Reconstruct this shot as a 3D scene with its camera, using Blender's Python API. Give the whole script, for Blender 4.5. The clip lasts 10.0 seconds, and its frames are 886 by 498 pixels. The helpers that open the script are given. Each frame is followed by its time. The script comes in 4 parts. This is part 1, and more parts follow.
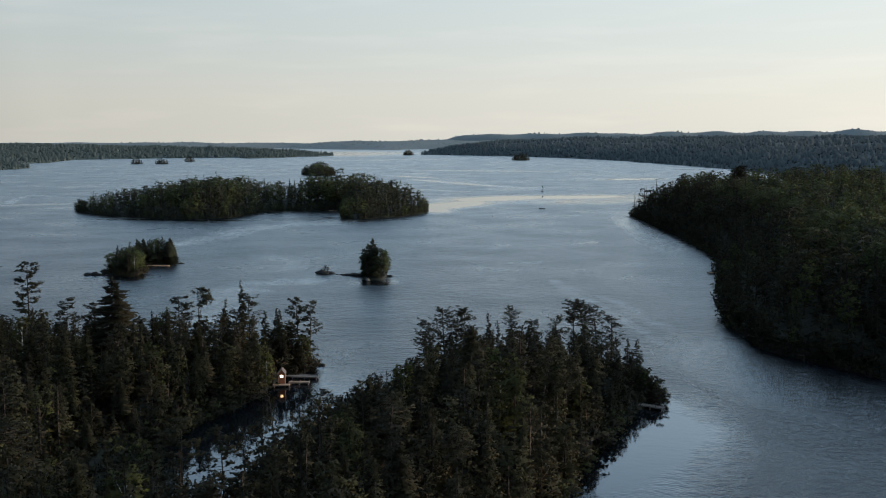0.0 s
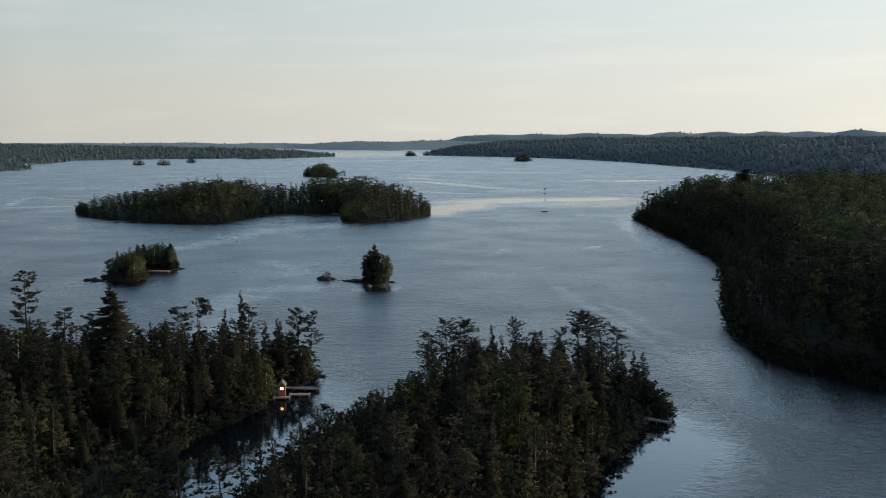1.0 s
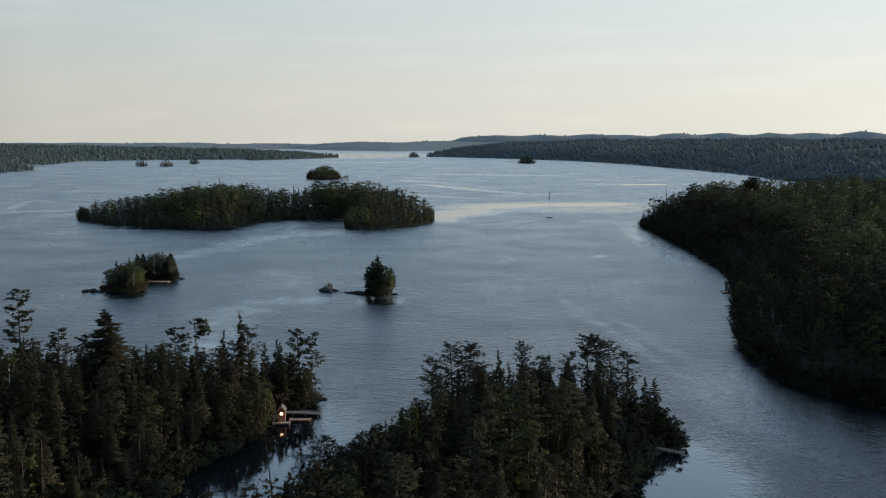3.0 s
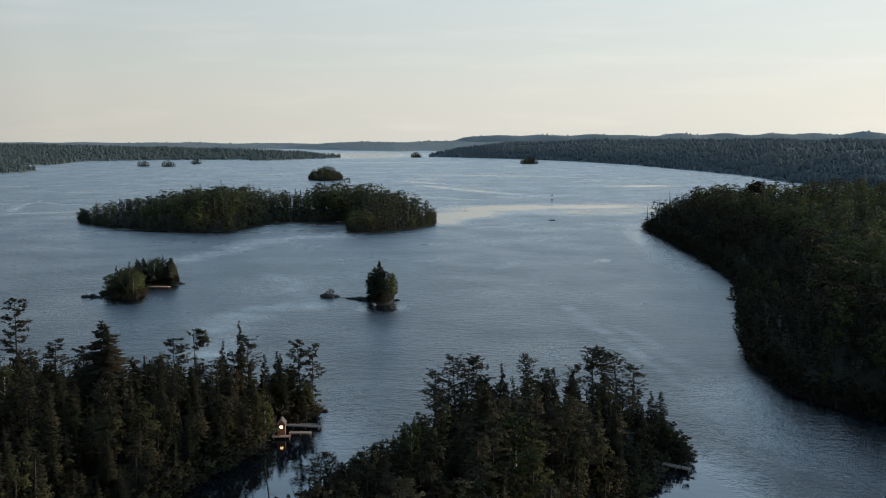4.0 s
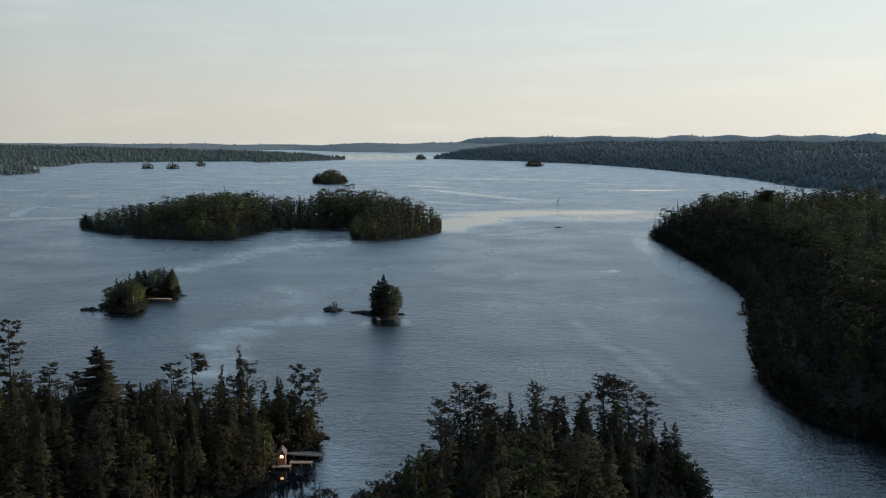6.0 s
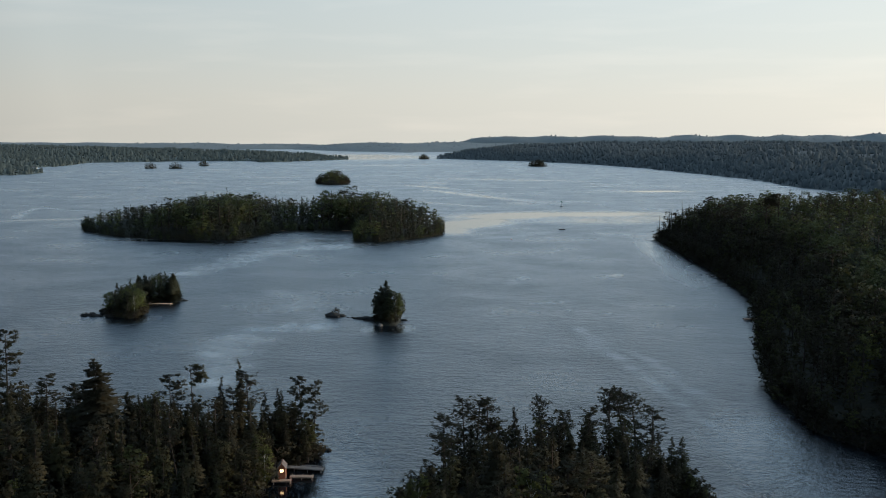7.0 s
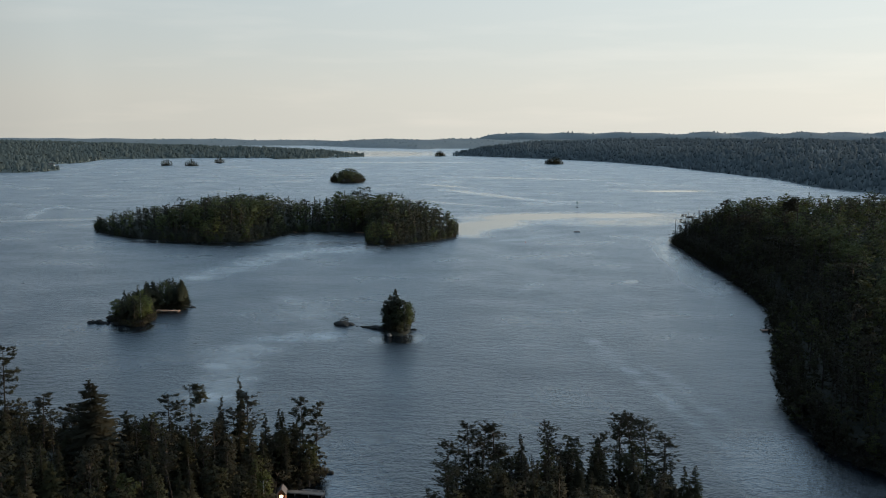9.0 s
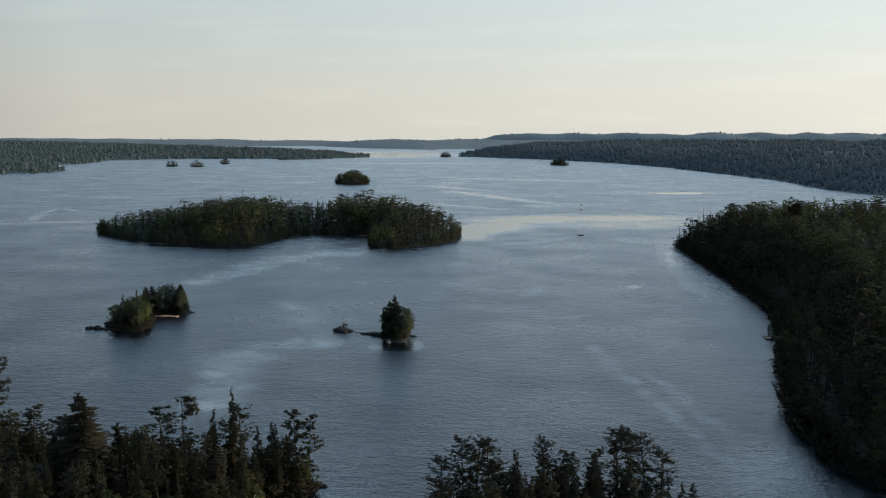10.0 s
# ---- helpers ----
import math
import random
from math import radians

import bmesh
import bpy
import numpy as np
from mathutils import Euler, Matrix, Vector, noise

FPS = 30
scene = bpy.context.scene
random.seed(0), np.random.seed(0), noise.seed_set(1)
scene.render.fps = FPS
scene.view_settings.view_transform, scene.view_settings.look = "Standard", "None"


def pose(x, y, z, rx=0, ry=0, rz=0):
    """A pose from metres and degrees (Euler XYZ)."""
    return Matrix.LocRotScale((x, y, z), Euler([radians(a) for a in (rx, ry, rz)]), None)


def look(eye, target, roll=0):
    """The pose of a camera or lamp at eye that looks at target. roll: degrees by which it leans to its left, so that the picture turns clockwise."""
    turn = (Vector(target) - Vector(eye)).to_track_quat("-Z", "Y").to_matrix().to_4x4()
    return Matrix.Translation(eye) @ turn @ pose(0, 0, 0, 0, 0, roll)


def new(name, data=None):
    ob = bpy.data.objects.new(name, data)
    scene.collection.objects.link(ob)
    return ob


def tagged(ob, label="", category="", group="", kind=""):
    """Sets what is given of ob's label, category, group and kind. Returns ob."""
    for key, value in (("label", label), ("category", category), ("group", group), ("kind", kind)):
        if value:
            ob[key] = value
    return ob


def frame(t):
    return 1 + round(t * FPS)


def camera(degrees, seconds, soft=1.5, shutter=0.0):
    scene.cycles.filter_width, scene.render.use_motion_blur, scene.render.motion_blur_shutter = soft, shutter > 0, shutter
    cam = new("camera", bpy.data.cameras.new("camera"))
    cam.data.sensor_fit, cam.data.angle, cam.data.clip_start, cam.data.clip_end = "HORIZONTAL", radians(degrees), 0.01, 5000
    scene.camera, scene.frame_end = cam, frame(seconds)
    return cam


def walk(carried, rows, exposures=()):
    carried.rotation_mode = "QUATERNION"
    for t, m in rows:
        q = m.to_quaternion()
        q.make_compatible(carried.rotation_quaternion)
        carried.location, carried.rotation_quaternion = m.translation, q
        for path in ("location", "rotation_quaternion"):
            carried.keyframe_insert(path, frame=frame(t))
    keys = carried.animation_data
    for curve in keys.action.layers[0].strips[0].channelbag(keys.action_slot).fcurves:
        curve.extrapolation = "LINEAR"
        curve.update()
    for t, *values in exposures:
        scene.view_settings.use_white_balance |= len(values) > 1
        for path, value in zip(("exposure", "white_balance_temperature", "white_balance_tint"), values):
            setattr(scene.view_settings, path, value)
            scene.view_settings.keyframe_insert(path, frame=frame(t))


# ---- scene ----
cam = camera(50, 10.0, 1.0)
walk(cam, [
    (0.0, look((0.01, 0.00, 55.00), (-0.158, 99.298, 43.168), -0.178)),
    (0.5, look((-0.06, 1.74, 55.91), (-0.331, 101.037, 44.116), -0.176)),
    (1.0, look((-0.17, 3.48, 56.85), (-0.542, 102.774, 45.030), -0.162)),
    (1.5, look((-0.29, 5.16, 57.74), (-0.748, 104.453, 45.921), -0.108)),
    (2.0, look((-0.40, 6.86, 58.66), (-0.929, 106.159, 46.874), -0.076)),
    (2.5, look((-0.54, 8.60, 59.61), (-1.146, 107.896, 47.813), -0.052)),
    (4.0, look((-0.81, 13.92, 62.53), (-1.721, 113.211, 50.648), 0.026)),
    (4.5, look((-0.92, 15.70, 63.47), (-1.953, 114.984, 51.576), 0.019)),
    (5.0, look((-1.02, 17.49, 64.41), (-2.156, 116.776, 52.528), 0.047)),
    (5.5, look((-1.13, 19.30, 65.39), (-2.406, 118.589, 53.593), 0.087)),
    (7.0, look((-1.23, 24.66, 68.28), (-2.953, 123.935, 56.378), 0.145)),
    (7.5, look((-1.08, 26.42, 69.22), (-3.154, 125.678, 57.233), 0.186)),
    (8.0, look((-0.70, 28.15, 70.24), (-3.301, 127.368, 58.048), 0.196)),
    (8.5, look((-0.08, 29.74, 71.24), (-3.147, 128.934, 58.943), 0.214)),
    (9.0, look((0.77, 31.30, 72.17), (-2.676, 130.471, 59.810), 0.238)),
    (9.5, look((1.82, 32.88, 73.11), (-1.988, 132.033, 60.705), 0.241)),
    (10.0, look((2.95, 34.44, 73.99), (-1.153, 133.592, 61.638), 0.277)),
])
# ---- light ----
SUN_AZ, SUN_EL = 70.0, 9.5        # degrees clockwise from +y, above the horizon
world = bpy.data.worlds.new("sky")
scene.world = world
world.use_nodes = True
wt = world.node_tree
sky = wt.nodes.new("ShaderNodeTexSky")
sky.sky_type, sky.sun_disc = "NISHITA", False
sky.sun_elevation, sky.sun_rotation = radians(SUN_EL), radians(SUN_AZ)
sky.air_density, sky.dust_density, sky.ozone_density = 1.0, 2.0, 1.0
# thin evening haze over the clear sky: cream at the skyline, pale blue higher up
tc = wt.nodes.new("ShaderNodeTexCoord")
split = wt.nodes.new("ShaderNodeSeparateXYZ")
wt.links.new(tc.outputs["Generated"], split.inputs[0])
veil = wt.nodes.new("ShaderNodeValToRGB")
stops = ((0.0, (6.1, 6.0, 5.45)), (0.035, (6.0, 6.0, 5.55)), (0.09, (5.4, 5.85, 5.8)), (0.145, (5.1, 5.8, 6.0)), (0.2, (8.6, 11.8, 14.2)), (0.3, (9.7, 14.2, 18.6)), (0.5, (6.4, 11.4, 17.6)), (0.74, (2.6, 4.5, 6.6)), (1.0, (1.5, 2.3, 3.0)))
while len(veil.color_ramp.elements) < len(stops):
    veil.color_ramp.elements.new(0.5)
for e, (p, c) in zip(veil.color_ramp.elements, stops):
    e.position, e.color = p, (*c, 1)
wt.links.new(split.outputs[2], veil.inputs[0])
# faint wisps of high cloud
mapped = wt.nodes.new("ShaderNodeMapping")
mapped.inputs["Scale"].default_value = (3, 3, 26)
wisp = wt.nodes.new("ShaderNodeTexNoise")
wisp.inputs["Scale"].default_value, wisp.inputs["Detail"].default_value = 1.7, 4.0
wt.links.new(tc.outputs["Generated"], mapped.inputs[0])
wt.links.new(mapped.outputs[0], wisp.inputs["Vector"])
thin = wt.nodes.new("ShaderNodeValToRGB")
thin.color_ramp.elements[0].position, thin.color_ramp.elements[1].position = 0.5, 0.75
thin.color_ramp.elements[1].color = (0.62, 0.46, 0.36, 1)
wt.links.new(wisp.outputs[0], thin.inputs[0])
addw = wt.nodes.new("ShaderNodeMixRGB")
addw.blend_type, addw.inputs[0].default_value = "ADD", 1.0
wt.links.new(veil.outputs[0], addw.inputs[1])
wt.links.new(thin.outputs[0], addw.inputs[2])
both = wt.nodes.new("ShaderNodeMixRGB")
both.inputs[0].default_value = 0.86
wt.links.new(sky.outputs[0], both.inputs[1])
wt.links.new(addw.outputs[0], both.inputs[2])
# the haze brightens towards the sun
SUN_WAY = (math.cos(radians(SUN_EL)) * math.sin(radians(SUN_AZ)), math.cos(radians(SUN_EL)) * math.cos(radians(SUN_AZ)), math.sin(radians(SUN_EL)))
dot = wt.nodes.new("ShaderNodeVectorMath")
dot.operation = "DOT_PRODUCT"
dot.inputs[1].default_value = SUN_WAY
wt.links.new(tc.outputs["Generated"], dot.inputs[0])
glow = wt.nodes.new("ShaderNodeValToRGB")
glow.color_ramp.elements[0].position, glow.color_ramp.elements[1].position = 0.0, 1.0
glow.color_ramp.elements[1].color = (2.7, 2.7, 2.5, 1)
wt.links.new(dot.outputs["Value"], glow.inputs[0])
lit = wt.nodes.new("ShaderNodeMixRGB")
lit.blend_type, lit.inputs[0].default_value = "ADD", 1.0
wt.links.new(both.outputs[0], lit.inputs[1])
wt.links.new(glow.outputs[0], lit.inputs[2])
# and the sky opposite the sun is a deeper, dimmer blue
half = wt.nodes.new("ShaderNodeMath")
half.operation, half.inputs[1].default_value, half.inputs[2].default_value = "MULTIPLY_ADD", 0.5, 0.5
wt.links.new(dot.outputs["Value"], half.inputs[0])
away = wt.nodes.new("ShaderNodeValToRGB")
for e, (p, c) in zip(away.color_ramp.elements, ((0.20, (0.18, 0.19, 0.23)), (0.48, (1.0, 1.0, 1.0)))):
    e.position, e.color = p, (*c, 1)
wt.links.new(half.outputs[0], away.inputs[0])
# higher up the light falls off sooner than along the skyline
over = wt.nodes.new("ShaderNodeValToRGB")
for e, (p, c) in zip(over.color_ramp.elements, ((0.28, (0.28, 0.30, 0.35)), (0.64, (1.0, 1.0, 1.0)))):
    e.position, e.color = p, (*c, 1)
wt.links.new(half.outputs[0], over.inputs[0])
rise = wt.nodes.new("ShaderNodeMapRange")
rise.inputs[1].default_value, rise.inputs[2].default_value = 0.15, 0.26
wt.links.new(split.outputs[2], rise.inputs[0])
fall = wt.nodes.new("ShaderNodeMixRGB")
wt.links.new(rise.outputs[0], fall.inputs[0])
wt.links.new(away.outputs[0], fall.inputs[1])
wt.links.new(over.outputs[0], fall.inputs[2])
dim = wt.nodes.new("ShaderNodeMixRGB")
dim.blend_type, dim.inputs[0].default_value = "MULTIPLY", 1.0
wt.links.new(lit.outputs[0], dim.inputs[1])
wt.links.new(fall.outputs[0], dim.inputs[2])
wt.nodes["Background"].inputs["Strength"].default_value = 0.11
wt.links.new(dim.outputs[0], wt.nodes["Background"].inputs[0])
sun = new("sun", bpy.data.lights.new("sun", "SUN"))
sun.data.energy, sun.data.angle, sun.data.color = 4.2, radians(0.6), (1.0, 0.86, 0.66)
ce = math.cos(radians(SUN_EL))
sun.matrix_world = look((ce * math.sin(radians(SUN_AZ)) * 500, ce * math.cos(radians(SUN_AZ)) * 500, math.sin(radians(SUN_EL)) * 500), (0, 0, 0))


# ---- materials ----
def material(name):
    m = bpy.data.materials.new(name)
    m.use_nodes = True
    t = m.node_tree
    return m, t, t.nodes["Principled BSDF"]


def nd(t, kind, **values):
    n = t.nodes.new("ShaderNode" + kind)
    for key, v in values.items():
        n.inputs[key.replace("_", " ")].default_value = v
    return n


def ramp(t, fac, *stops):
    r = t.nodes.new("ShaderNodeValToRGB")
    while len(r.color_ramp.elements) < len(stops):
        r.color_ramp.elements.new(0.5)
    for e, (p, c) in zip(r.color_ramp.elements, stops):
        e.position, e.color = p, (*c, 1)
    t.links.new(fac, r.inputs[0])
    return r.outputs[0]


def maths(t, op, a, b=None, clamp=False):
    n = t.nodes.new("ShaderNodeMath")
    n.operation, n.use_clamp = op, clamp
    for i, v in enumerate((a, b)):
        if v is None:
            continue
        if isinstance(v, (int, float)):
            n.inputs[i].default_value = v
        else:
            t.links.new(v, n.inputs[i])
    return n.outputs[0]


def foliage(name, dark, mid, light, through_leaf=0.25):
    """Needles or leaves: hue varies from tree to tree and from spray to spray, and some light comes through."""
    m, t, b = material(name)
    geo, info = nd(t, "NewGeometry"), nd(t, "ObjectInfo")
    pos = nd(t, "NewGeometry")
    big = nd(t, "TexNoise", Scale=0.11, Detail=3.0)
    t.links.new(pos.outputs["Position"], big.inputs["Vector"])
    mixed = maths(t, "ADD", maths(t, "MULTIPLY", geo.outputs["Random Per Island"], 0.12),
                  maths(t, "ADD", maths(t, "MULTIPLY", info.outputs["Random"], 0.35), maths(t, "MULTIPLY", big.outputs[0], 0.65)))
    col = ramp(t, mixed, (0.15, dark), (0.5, mid), (0.9, light))
    t.links.new(col, b.inputs["Base Color"])
    b.inputs["Roughness"].default_value = 0.85
    b.inputs["Specular IOR Level"].default_value = 0.1
    tr = nd(t, "BsdfTranslucent")
    t.links.new(col, tr.inputs[0])
    mix = nd(t, "MixShader")
    mix.inputs[0].default_value = through_leaf
    t.links.new(b.outputs[0], mix.inputs[1])
    t.links.new(tr.outputs[0], mix.inputs[2])
    t.links.new(mix.outputs[0], t.nodes["Material Output"].inputs[0])
    return m


def rough_stuff(name, scale, *stops, rough=0.9, bump=0.4, stretch=(1, 1, 1)):
    m, t, b = material(name)
    pos = nd(t, "NewGeometry")
    mp = nd(t, "Mapping")
    mp.inputs["Scale"].default_value = stretch
    t.links.new(pos.outputs["Position"], mp.inputs["Vector"])
    n1, n2 = nd(t, "TexNoise", Scale=scale, Detail=6.0), nd(t, "TexNoise", Scale=scale * 7, Detail=4.0)
    for n in (n1, n2):
        t.links.new(mp.outputs[0], n.inputs["Vector"])
    f = maths(t, "ADD", maths(t, "MULTIPLY", n1.outputs[0], 0.65), maths(t, "MULTIPLY", n2.outputs[0], 0.35))
    t.links.new(ramp(t, f, *stops), b.inputs["Base Color"])
    b.inputs["Roughness"].default_value, b.inputs["Specular IOR Level"].default_value = rough, 0.2
    bp = nd(t, "Bump", Strength=bump, Distance=0.3 / scale)
    t.links.new(f, bp.inputs["Height"])
    t.links.new(bp.outputs[0], b.inputs["Normal"])
    return m


SPRUCE = foliage("spruce_needles", (0.028, 0.0238, 0.0152), (0.037, 0.0315, 0.0182), (0.048, 0.046, 0.020), 0.3)
PINE = foliage("pine_needles", (0.028, 0.0245, 0.0156), (0.037, 0.0325, 0.0190), (0.046, 0.044, 0.022), 0.3)
LEAF = foliage("birch_leaves", (0.036, 0.033, 0.017), (0.056, 0.055, 0.022), (0.095, 0.098, 0.028), 0.35)
# lighter copies of needles and leaves, haze and sunlight put into the colour
HAZE_LIT_NEEDLES = foliage("haze_lit_needles", (0.036, 0.037, 0.026), (0.048, 0.050, 0.031), (0.066, 0.070, 0.036), 0.3)
HAZE_LIT_LEAF = foliage("haze_lit_leaves", (0.050, 0.056, 0.028), (0.078, 0.088, 0.034), (0.120, 0.136, 0.042), 0.35)
# far forests: aerial haze put into the base colours, palest at the lake's end
FAR_HAZED = foliage("hazed_far_forest", (0.070, 0.081, 0.072), (0.080, 0.091, 0.079), (0.094, 0.104, 0.085), 0.0)
RIDGE_HAZED = foliage("hazed_ridge_forest", (0.068, 0.080, 0.082), (0.076, 0.088, 0.088), (0.086, 0.097, 0.092), 0.0)
DISTANT_HAZED = foliage("hazed_distant_forest", (0.140, 0.155, 0.152), (0.150, 0.164, 0.158), (0.160, 0.172, 0.163), 0.0)
BARK = rough_stuff("bark", 2.0, (0.3, (0.024, 0.018, 0.014)), (0.7, (0.065, 0.047, 0.036)), stretch=(1, 1, 0.2))
BIRCH_BARK = rough_stuff("birch_bark", 3.0, (0.32, (0.07, 0.065, 0.055)), (0.45, (0.32, 0.30, 0.27)), (0.8, (0.45, 0.43, 0.39)), stretch=(1, 1, 2))
DUFF = rough_stuff("forest_floor", 0.3, (0.3, (0.014, 0.014, 0.009)), (0.6, (0.026, 0.024, 0.015)), (0.8, (0.042, 0.036, 0.024)))
ROCK = rough_stuff("shore_rock", 0.6, (0.3, (0.012, 0.011, 0.010)), (0.7, (0.040, 0.036, 0.032)))
PALE_ROCK = rough_stuff("pale_rock", 0.8, (0.3, (0.08, 0.07, 0.06)), (0.7, (0.20, 0.17, 0.15)))


# ---- water ----
# smooth slicks on the wind-ruffled lake: middle x, y, half length, half width, degrees, strength
SLICKS = [(8, 762, 84, 34, 64, 1.0), (48, 836, 80, 46, 30, 1.0), (112, 852, 100, 40, 8, 0.95), (128, 800, 70, 40, 25, 0.8), (-6, 705, 18, 34, 0, 1.0), (75, 489, 7, 4, 50, 0.6), (37, 411, 12, 4, 20, 0.3),
          (10, 1120, 120, 14, -62, 0.8), (240, 1200, 60, 22, 10, 1.0), (-40, 1280, 70, 12, -50, 0.7), (-330, 780, 120, 10, 20, 0.5), (-92, 636, 42, 14, 20, 0.5),
          (114, 560, 130, 10, 86, 0.4), (72, 215, 50, 22, 100, 0.4), (42, 188, 12, 14, 0, 0.9), (33, 163, 46, 20, 63, 1.0), (-60, 1010, 130, 8, -40, 0.55),
          (-38, 168, 72, 36, 96, 1.0), (-25, 356, 9, 9, 0, 0.6), (-124, 368, 14, 9, 20, 0.7),
          (-180, 628, 80, 7, -8, 0.6), (-340, 3000, 300, 500, 0, 0.8), (-150, 2200, 200, 40, 10, 0.5), (60, 1500, 160, 30, -20, 0.5)]
# bright sky sheen and the boat's wake, painted as pale bands: strength, then x, y, half width along each
SHEEN_BANDS = ((1.0, (-62, 612, 22), (-102, 592, 19), (-117, 566, 18), (-123, 527, 14), (-130, 500, 12), (-139, 478, 9)),
          (0.85, (-46, 364, 8), (-58, 354, 10), (-69, 356, 12), (-75, 345, 14), (-75, 326, 14), (-73, 308, 12), (-69, 290, 10), (-71, 276, 8)),
          (0.4, (-84, 440, 8), (-72, 417, 9), (-63, 388, 10), (-52, 366, 8)),
          (0.36, (40, 362, 5), (43, 345, 4.5), (46, 324, 4), (48.5, 304, 3.6), (51, 292, 3.4), (53, 272, 3), (56, 258, 2.6), (60, 245, 2.4)),
          (0.4, (55, 320, 4), (60.6, 282, 4), (63, 262, 3)), (0.4, (32, 482, 4), (22, 456, 4)), (0.5, (14, 652, 8), (37, 670, 8), (60, 700, 12)),
          (0.7, (-20, 1180, 14), (9, 1120, 12), (51, 1061, 10), (90, 980, 9)), (0.6, (-394, 912, 4), (-386, 860, 5), (-362, 790, 7)), (0.6, (-394, 912, 4), (-360, 880, 5), (-318, 858, 6)),
          (0.5, (-14, 690, 14), (10, 730, 26), (36, 780, 34), (90, 815, 30), (150, 840, 24)), (0.7, (-132, 670, 4), (-104, 674, 4), (-78, 670, 4)), (0.6, (-126, 654, 3), (-92, 650, 4)))
SHEENS = [((ax + bx) / 2, (ay + by) / 2, math.hypot(bx - ax, by - ay) * 0.72, (aw + bw) / 2, math.degrees(math.atan2(by - ay, bx - ax)), strength)
         for strength, *way in SHEEN_BANDS for (ax, ay, aw), (bx, by, bw) in zip(way, way[1:])]


def water_material():
    m, t, b = material("lake_water")
    b.inputs["IOR"].default_value = 1.333
    pos = nd(t, "NewGeometry").outputs["Position"]

    def tex(scale, sx, sy, turn, detail=2.0, at=pos):
        mp = nd(t, "Mapping")
        mp.inputs["Scale"].default_value, mp.inputs["Rotation"].default_value = (sx, sy, 1), (0, 0, radians(turn))
        t.links.new(at, mp.inputs["Vector"])
        n = nd(t, "TexNoise", Scale=scale, Detail=detail)
        t.links.new(mp.outputs[0], n.inputs["Vector"])
        return n

    # the slicks' edges wander
    warp = nd(t, "VectorMath")
    warp.operation = "MULTIPLY_ADD"
    t.links.new(tex(0.035, 1, 1, 0, 4.0).outputs[1], warp.inputs[0])
    warp.inputs[1].default_value = (16, 16, 0)
    centred = nd(t, "VectorMath")
    centred.operation = "ADD"
    t.links.new(pos, centred.inputs[0])
    centred.inputs[1].default_value = (-8, -8, 0)
    t.links.new(centred.outputs[0], warp.inputs[2])

    def patches(rows, inner, outer):
        total = None
        for x, y, along, across, turn, strength in rows:
            mp = nd(t, "Mapping")
            mp.vector_type = "TEXTURE"
            mp.inputs["Location"].default_value, mp.inputs["Rotation"].default_value = (x, y, 0), (0, 0, radians(turn))
            mp.inputs["Scale"].default_value = (along, across, 1)
            t.links.new(warp.outputs[0], mp.inputs["Vector"])
            ln = nd(t, "VectorMath")
            ln.operation = "LENGTH"
            t.links.new(mp.outputs[0], ln.inputs[0])
            one = nd(t, "MapRange")
            one.interpolation_type = "SMOOTHSTEP"
            for k, v in enumerate((inner, outer, strength, 0.0)):
                one.inputs[k + 1].default_value = v
            t.links.new(ln.outputs["Value"], one.inputs[0])
            total = one.outputs[0] if total is None else maths(t, "MAXIMUM", total, one.outputs[0])
        return total

    calm, sheen = patches(SLICKS, 0.4, 1.18), patches(SHEENS, 0.15, 1.25)
    flecks = nd(t, "MapRange")
    for k, v in enumerate((0.40, 0.66, 0.35, 1.0)):
        flecks.inputs[k + 1].default_value = v
    t.links.new(tex(0.11, 0.5, 1.0, 10, 7.0, warp.outputs[0]).outputs[0], flecks.inputs[0])
    sheen = maths(t, "MULTIPLY", sheen, flecks.outputs[0])
    # the bands' sky sheen goes into the base colour as a paler tone
    paint = nd(t, "MixRGB")
    paint.inputs[1].default_value, paint.inputs[2].default_value = (0.0035, 0.0055, 0.0075, 1), (0.20, 0.215, 0.215, 1)
    t.links.new(sheen, paint.inputs[0])
    t.links.new(paint.outputs[0], b.inputs["Base Color"])
    # each slick breaks up into threads
    threads = nd(t, "MapRange")
    for k, v in enumerate((0.35, 0.58, 0.62, 1.0)):
        threads.inputs[k + 1].default_value = v
    t.links.new(tex(0.06, 1.0, 0.5, 25, 6.0, warp.outputs[0]).outputs[0], threads.inputs[0])
    glass = nd(t, "MapRange")
    for k, v in enumerate((0.78, 0.95, 0.0, 1.0)):
        glass.inputs[k + 1].default_value = v
    t.links.new(calm, glass.inputs[0])
    calm = maths(t, "MAXIMUM", maths(t, "MULTIPLY", calm, threads.outputs[0]), glass.outputs[0])
    streaks = nd(t, "MapRange")
    streaks.interpolation_type = "SMOOTHSTEP"
    for k, v in enumerate((0.54, 0.74, 0.0, 0.32)):
        streaks.inputs[k + 1].default_value = v
    t.links.new(tex(0.010, 0.9, 1.0, 14, 6.0).outputs[0], streaks.inputs[0])
    calm = maths(t, "MAXIMUM", calm, streaks.outputs[0])
    calm = maths(t, "MAXIMUM", calm, maths(t, "MULTIPLY", sheen, 0.5))
    wind = maths(t, "SUBTRACT", 1.0, calm)
    gusts = nd(t, "MapRange")
    for k, v in enumerate((0.35, 0.65, 0.74, 1.0)):
        gusts.inputs[k + 1].default_value = v
    t.links.new(tex(0.03, 0.8, 1.0, 6, 6.0).outputs[0], gusts.inputs[0])
    wind = maths(t, "MULTIPLY", wind, gusts.outputs[0])
